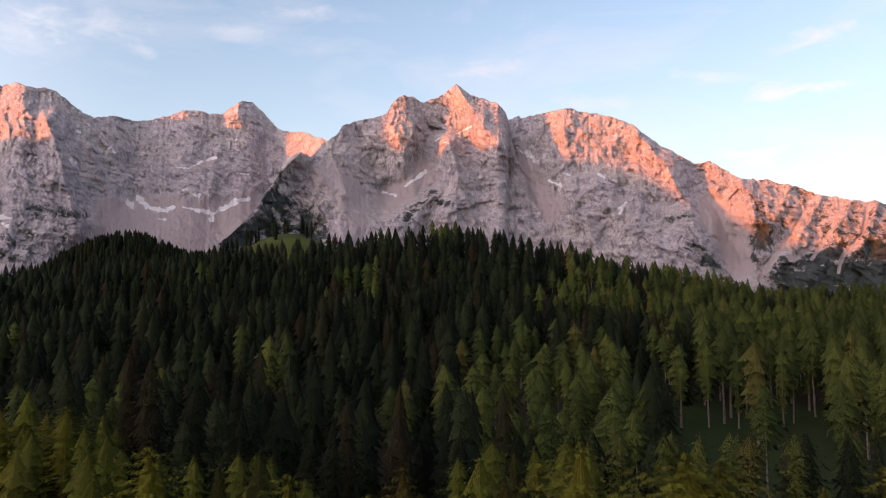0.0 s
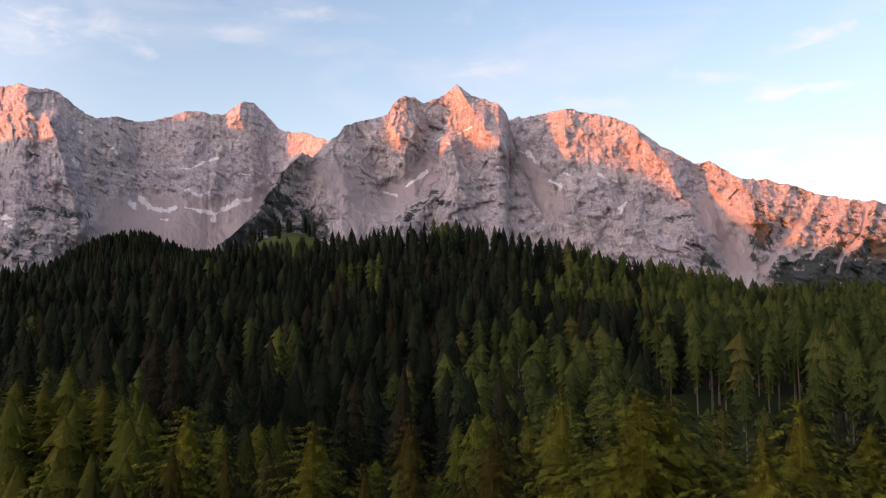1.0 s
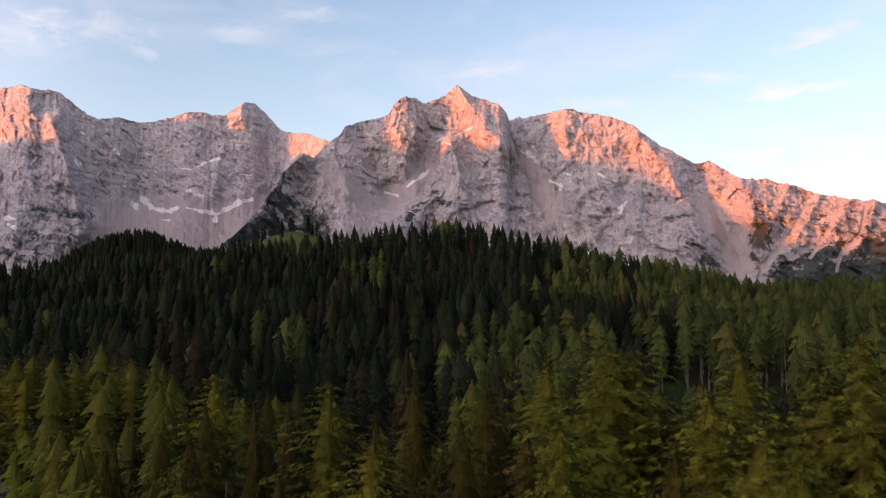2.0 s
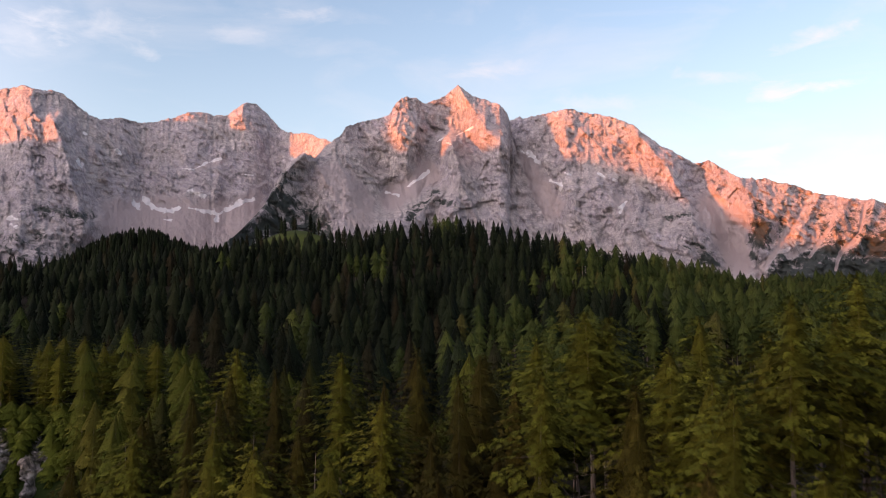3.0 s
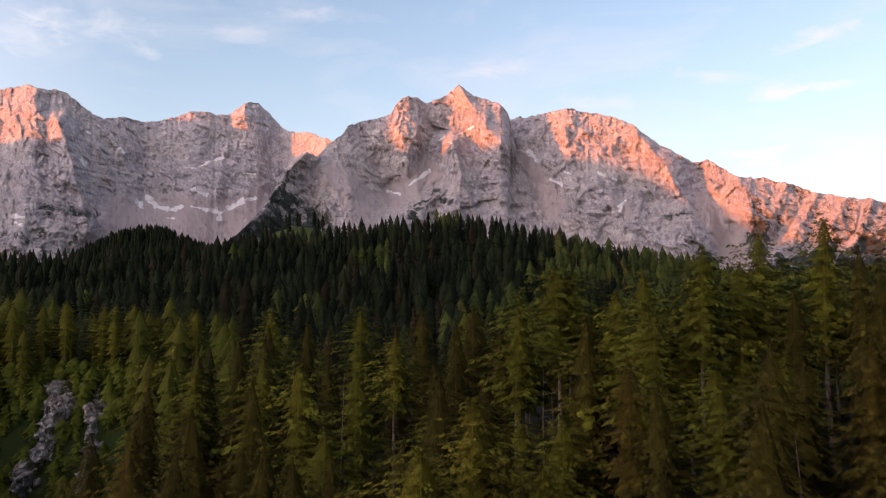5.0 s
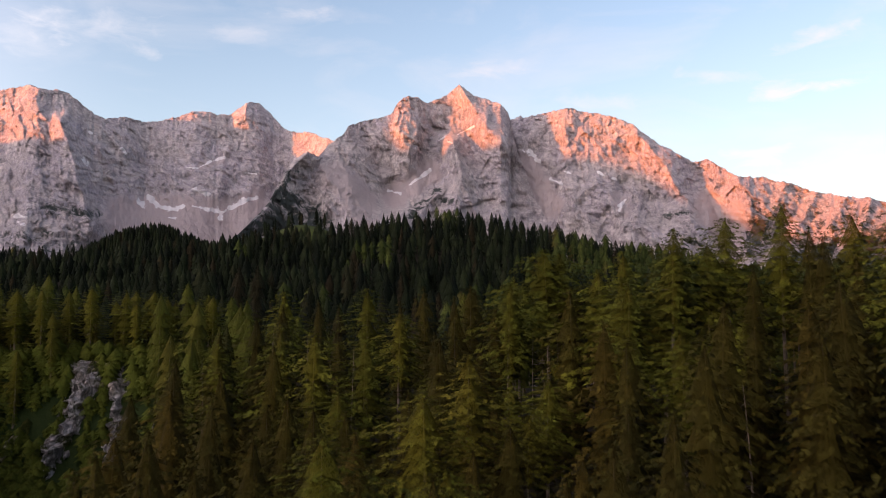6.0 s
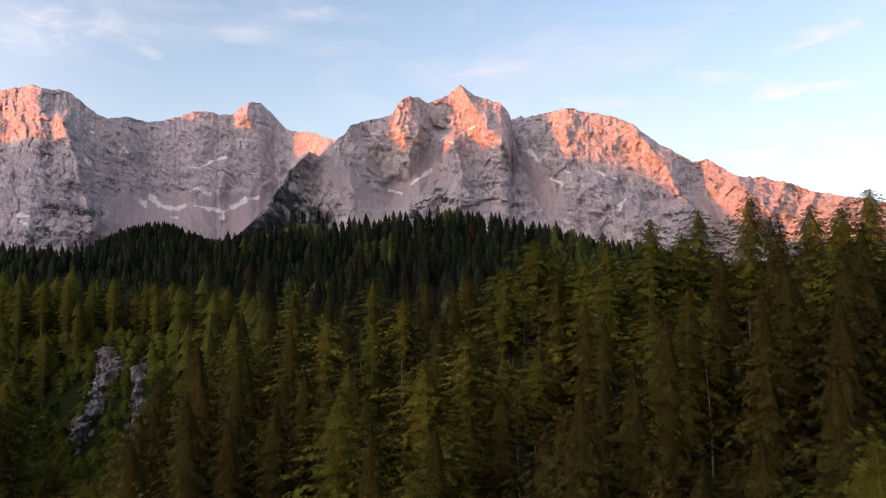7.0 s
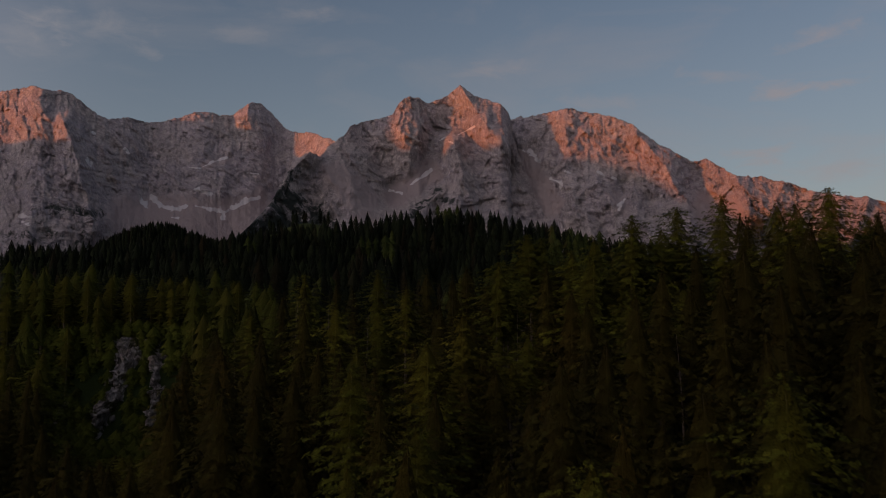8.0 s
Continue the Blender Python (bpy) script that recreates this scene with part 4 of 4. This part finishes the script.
def crag(seed, line, wide, proud):
    """Bare rock breaking out of the slope along a line of (x, z) places; its rim sinks into the ground."""
    xs = np.array([p[0] for p in line])
    zs = np.array([p[1] for p in line])
    x = np.arange(xs.min() - wide * 1.8, xs.max() + wide * 1.8, 0.2)
    z = np.arange(zs.min() - wide * 1.8, zs.max() + wide * 1.2, 0.2)
    xx, zz = np.meshgrid(x, z)
    run = np.linspace(60, 135, 301)
    yy = np.empty(xx.shape)
    for k in range(len(x)):
        climb = np.maximum.accumulate(land(np.full(run.shape, x[k]), run)) + np.arange(301) * 1e-4
        yy[:, k] = np.interp(z, climb, run)
    warp = 1.5 * fractal(xx / 2.6, zz / 2.6, 0, 3, 0.6, seed)
    d, _ = segment_distance(xx + warp, zz + 1.2 * fractal(xx / 3, zz / 3, 7.0, 3, 0.6, seed + 1), line)
    face = np.clip(1.3 - d / (wide * (0.85 + 0.5 * fractal(xx / 4, zz / 4, 2.0, 2, 0.5, seed + 2))), -0.6, 1)
    slab = facets((xx + 0.5 * zz) / 2.6, (zz - 0.4 * xx) / 4.0, seed + 10, 1.3) + 0.6 * facets((xx - 0.7 * zz) / 1.5, (zz + 0.3 * xx) / 1.9, seed + 30, 1.5)
    chip = facets((xx + 0.2 * zz) / 0.8, zz / 1.1, seed + 20, 1.2)
    grain = fractal(xx / 0.6, zz / 0.8, 0, 3, 0.6, seed + 3)
    face = face - 0.5 * smoothstep(0.12, 0.3, fractal(xx / 1.8, zz / 2.4, 4.0, 3, 0.6, seed + 6))
    out = proud * face + np.clip(face + 0.4, 0, 1) * (1.9 * slab + 0.6 * chip + 0.2 * grain)
    verts = np.stack([xx, yy - out, zz], -1).reshape(-1, 3)
    ob = mesh_object("rock_outcrop", verts, sheet_faces(len(z), len(x)), [CRAG], smooth=False)
    tagged(ob, "pale grey limestone outcrop jutting from the wooded slope", "rock", "rock outcrops")


for k, spec in enumerate([([(-74.0, -26.4), (-80.5, -27.6)], 1.7, 2.2), ([(-76.8, -30.5), (-78.8, -36.5), (-81.3, -46.0)], 2.8, 2.8), ([(-70.9, -32.0), (-69.8, -38.0), (-69.2, -47.0)], 1.3, 2.2),
                          ([(-82.0, -49.0), (-84.0, -54.0)], 1.7, 1.8), ([(-90.0, -42.5), (-91.5, -46.0)], 1.3, 1.5), ([(-94.0, -51.0), (-96.0, -55.0)], 1.8, 1.7), ([(-75.5, -50.0), (-77.0, -56.0)], 1.1, 1.5),
                          ([(-54.5, -40.5), (-57.0, -48.0)], 1.0, 1.5), ([(-60.5, -39.0), (-61.5, -42.0)], 0.8, 1.2)]):
    crag(700 + 5 * k, *spec)


def wood_pattern(kind, seed, boughs, pieces, bulk, tiers, tips):
    """A lighter tree for the woods: crown and a thin stem."""
    rng = np.random.default_rng(seed)
    start, radius = ((0.06, 0.14)[seed % 2], (5.2, 6.0, 5.6)[seed % 3]) if kind == "spruce" else ((0.22, 0.46, 0.34)[seed % 3], (5.2, 4.4)[seed % 2])
    if pieces > 4:
        start = 0.14
    v, f = make_stem(rng, H0, 0.26, 4, 2)
    if pieces < 3:
        radius *= 0.85
    return make_crown(kind, rng, H0, start, radius, boughs, pieces, bulk, tiers, tips, 0.44 if pieces > 4 else 0.6, 1.0), v[f].reshape(-1, 3)


def far_forest(name, label, kind, leaf, bark, spots, seed):
    """Many trees of one kind as one wood: fuller crowns near by, lighter ones far up the hill."""
    rng = np.random.default_rng(seed)
    near = [wood_pattern(kind, seed + k, 66, 10, 0.98, 8, 5) for k in range(4)]
    middle = [wood_pattern(kind, seed + k, 54, 3, 1.6, 7, 5) for k in range(4, 10)]
    far = [wood_pattern(kind, seed + k, 26, 2, 2.1, 5, 4) for k in range(10, 14)]
    corners, slots, tones, softs, inners = [], [], [], [], []
    for x, y, z, tall in spots:
        group = near if 60 < y < 150 else middle if 150 <= y < 400 else far
        (crown, soft, inner), stem = group[int(rng.integers(0, len(group)))]
        a, k = rng.uniform(0, 6.283), tall / H0
        w = (0.4 + 0.6 * k) * rng.uniform(0.85, 1.25)
        ca, sa = math.cos(a), math.sin(a)
        tone = rng.uniform()
        for piece, slot in ((crown, 0), (stem, 1)):
            p = np.stack([w * (piece[:, 0] * ca - piece[:, 1] * sa) + x, w * (piece[:, 0] * sa + piece[:, 1] * ca) + y, piece[:, 2] * k + z], -1)
            corners.append(p), slots.append(np.full(len(p) // 3, slot)), tones.append(np.full(len(p), tone))
        softs.append(np.stack([soft[:, 0] * ca - soft[:, 1] * sa, soft[:, 0] * sa + soft[:, 1] * ca, soft[:, 2]], -1))
        softs.append(np.tile((0.0, -0.7, 0.7), (len(stem), 1)))
        inners += [inner, np.zeros(len(stem))]
    corners = np.concatenate(corners)
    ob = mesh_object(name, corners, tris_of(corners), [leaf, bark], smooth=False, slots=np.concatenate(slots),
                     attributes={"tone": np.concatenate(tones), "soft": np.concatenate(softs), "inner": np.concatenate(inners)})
    tagged(ob, label, "forest", kind="stuff")


def undergrowth(name, label, leaf, count, bluff, seed):
    """Low dwarf pine and bushes between the trees of the near slope, or on the rocky bluff."""
    rng = np.random.default_rng(seed)
    patterns = [make_crown("pine", rng, 2.2, 0.05, 1.5, 10, 2, 1.0, 4, 5, 0.8) for _ in range(4)]
    corners, tones, softs, inners = [], [], [], []
    for _ in range(count):
        if bluff:
            x, y = rng.uniform(-102, -50), rng.uniform(78, 119)
            if (abs(x + 78.5) < 2.6 or abs(x + 70) < 1.3) and 94 < y < 112:
                continue
        else:
            y = -50 + 185 * rng.uniform() ** 0.7
            x = rng.uniform(-1, 1) * (0.56 * (y + 97) + 6)
        (piece, soft, inner), a, k = patterns[int(rng.integers(0, 4))], rng.uniform(0, 6.283), rng.uniform(0.7, 2.4 if bluff else 1.9)
        z = float(land(x, y)) - 0.2
        corners.append(np.stack([k * (piece[:, 0] * math.cos(a) - piece[:, 1] * math.sin(a)) + x, k * (piece[:, 0] * math.sin(a) + piece[:, 1] * math.cos(a)) + y, piece[:, 2] * k + z], -1))
        tones.append(np.full(len(piece), rng.uniform(0, 0.9))), inners.append(inner)
        softs.append(np.stack([soft[:, 0] * math.cos(a) - soft[:, 1] * math.sin(a), soft[:, 0] * math.sin(a) + soft[:, 1] * math.cos(a), soft[:, 2]], -1))
    corners = np.concatenate(corners)
    ob = mesh_object(name, corners, tris_of(corners), [leaf], smooth=False,
                     attributes={"tone": np.concatenate(tones), "soft": np.concatenate(softs), "inner": np.concatenate(inners)})
    tagged(ob, label, "bushes", kind="stuff")


def hill_woods():
    rng = np.random.default_rng(8)
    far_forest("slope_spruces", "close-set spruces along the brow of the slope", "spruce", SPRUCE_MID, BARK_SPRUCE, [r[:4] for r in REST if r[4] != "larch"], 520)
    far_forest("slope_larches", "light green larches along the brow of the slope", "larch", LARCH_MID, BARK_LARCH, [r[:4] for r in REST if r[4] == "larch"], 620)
    spruces, larches = [(-31.3, 206.0, -34.5, 26.6), (-62.8, 216.0, -36.0, 27.8), (-22.0, 281.0, -28.0, 25.0)], [(-55.0, 267.0, -29.5, 28.2), (-51.2, 273.0, -29.0, 28.3), (92.5, 332.0, -23.5, 33.5), (98.5, 289.0, -31.0, 36.0)]
    known = [(p[0], p[1]) for p in spruces + larches]
    y = 134.0
    while y < 640:
        half, grid = 0.56 * (y + 45) + 10, 10.4 if y < 340 else 8.4
        for x in np.arange(-half, half, grid):
            px, py = x + rng.uniform(-4.3, 4.3), y + rng.uniform(-4.3, 4.3)
            if any((px - a) ** 2 + (py - b) ** 2 < 49 for a, b in known):
                continue
            side = px / py
            glade = side > 0.27 and 165 < py < 300
            if glade and rng.uniform() < (0.80 if py < 270 and side < 0.46 else 0.35):
                continue
            grove = float(smooth_noise(px / 45, py / 45, 0.5, 43)) + 0.7 * float(smooth_noise(px / 12, py / 12, 0.5, 44))
            stand = 0.015 + 0.0002 * (290 - py) < side < 0.23 and 165 < py < 300      # the light grove at the foot of the hill
            larch = glade or (stand and grove > -0.75) or (side > 0.25 and py >= 300 and grove > -0.45) or grove > (0.72 if side < -0.02 else 0.45)
            tall = rng.uniform(19, 28) if larch else 15 + 15 * rng.uniform() if py < 360 else 15 + 10 * rng.uniform()
            if glade or (side > 0.27 and py < 380):
                tall = rng.uniform(25, 34)
            foot = float(land(px, py)) - 0.3
            if py < 175 and px > 12:
                tall = min(tall, -0.118 * py - foot)
            if tall > 5:
                (larches if larch else spruces).append((px, py, foot, tall))
        y += grid * (1.0 if y < 530 else 1.5)
    for py in np.arange(-170, 78, 10.5):          # the wood goes on beside and below the open view
        edge = 0.56 * (py + 97) + 16 if py > -62 else 0.0
        for px in np.arange(-170, 171, 10.5):
            if abs(px) > edge:
                spot = px + rng.uniform(-3, 3), py + rng.uniform(-3, 3)
                (larches if rng.uniform() < 0.3 else spruces).append((*spot, float(land(*spot)) - 0.3, rng.uniform(15, 22)))
    for _ in range(850):
        px, py = rng.normal(-400, 95), 1060 - abs(rng.normal(0, 110))
        spruces.append((px, py, float(land(px, py)) - 0.3, rng.uniform(16, 24)))
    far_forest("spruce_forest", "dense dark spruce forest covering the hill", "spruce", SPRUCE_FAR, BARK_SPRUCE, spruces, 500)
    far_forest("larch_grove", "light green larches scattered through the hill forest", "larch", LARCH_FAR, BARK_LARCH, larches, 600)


undergrowth("undergrowth", "low dark green dwarf pine and bushes under the trees", SPRUCE_MID, 1250, False, 77)
undergrowth("bluff_bushes", "light green bushes and dwarf pine round the rock outcrops", LARCH_MID, 1200, True, 78)
hill_woods()
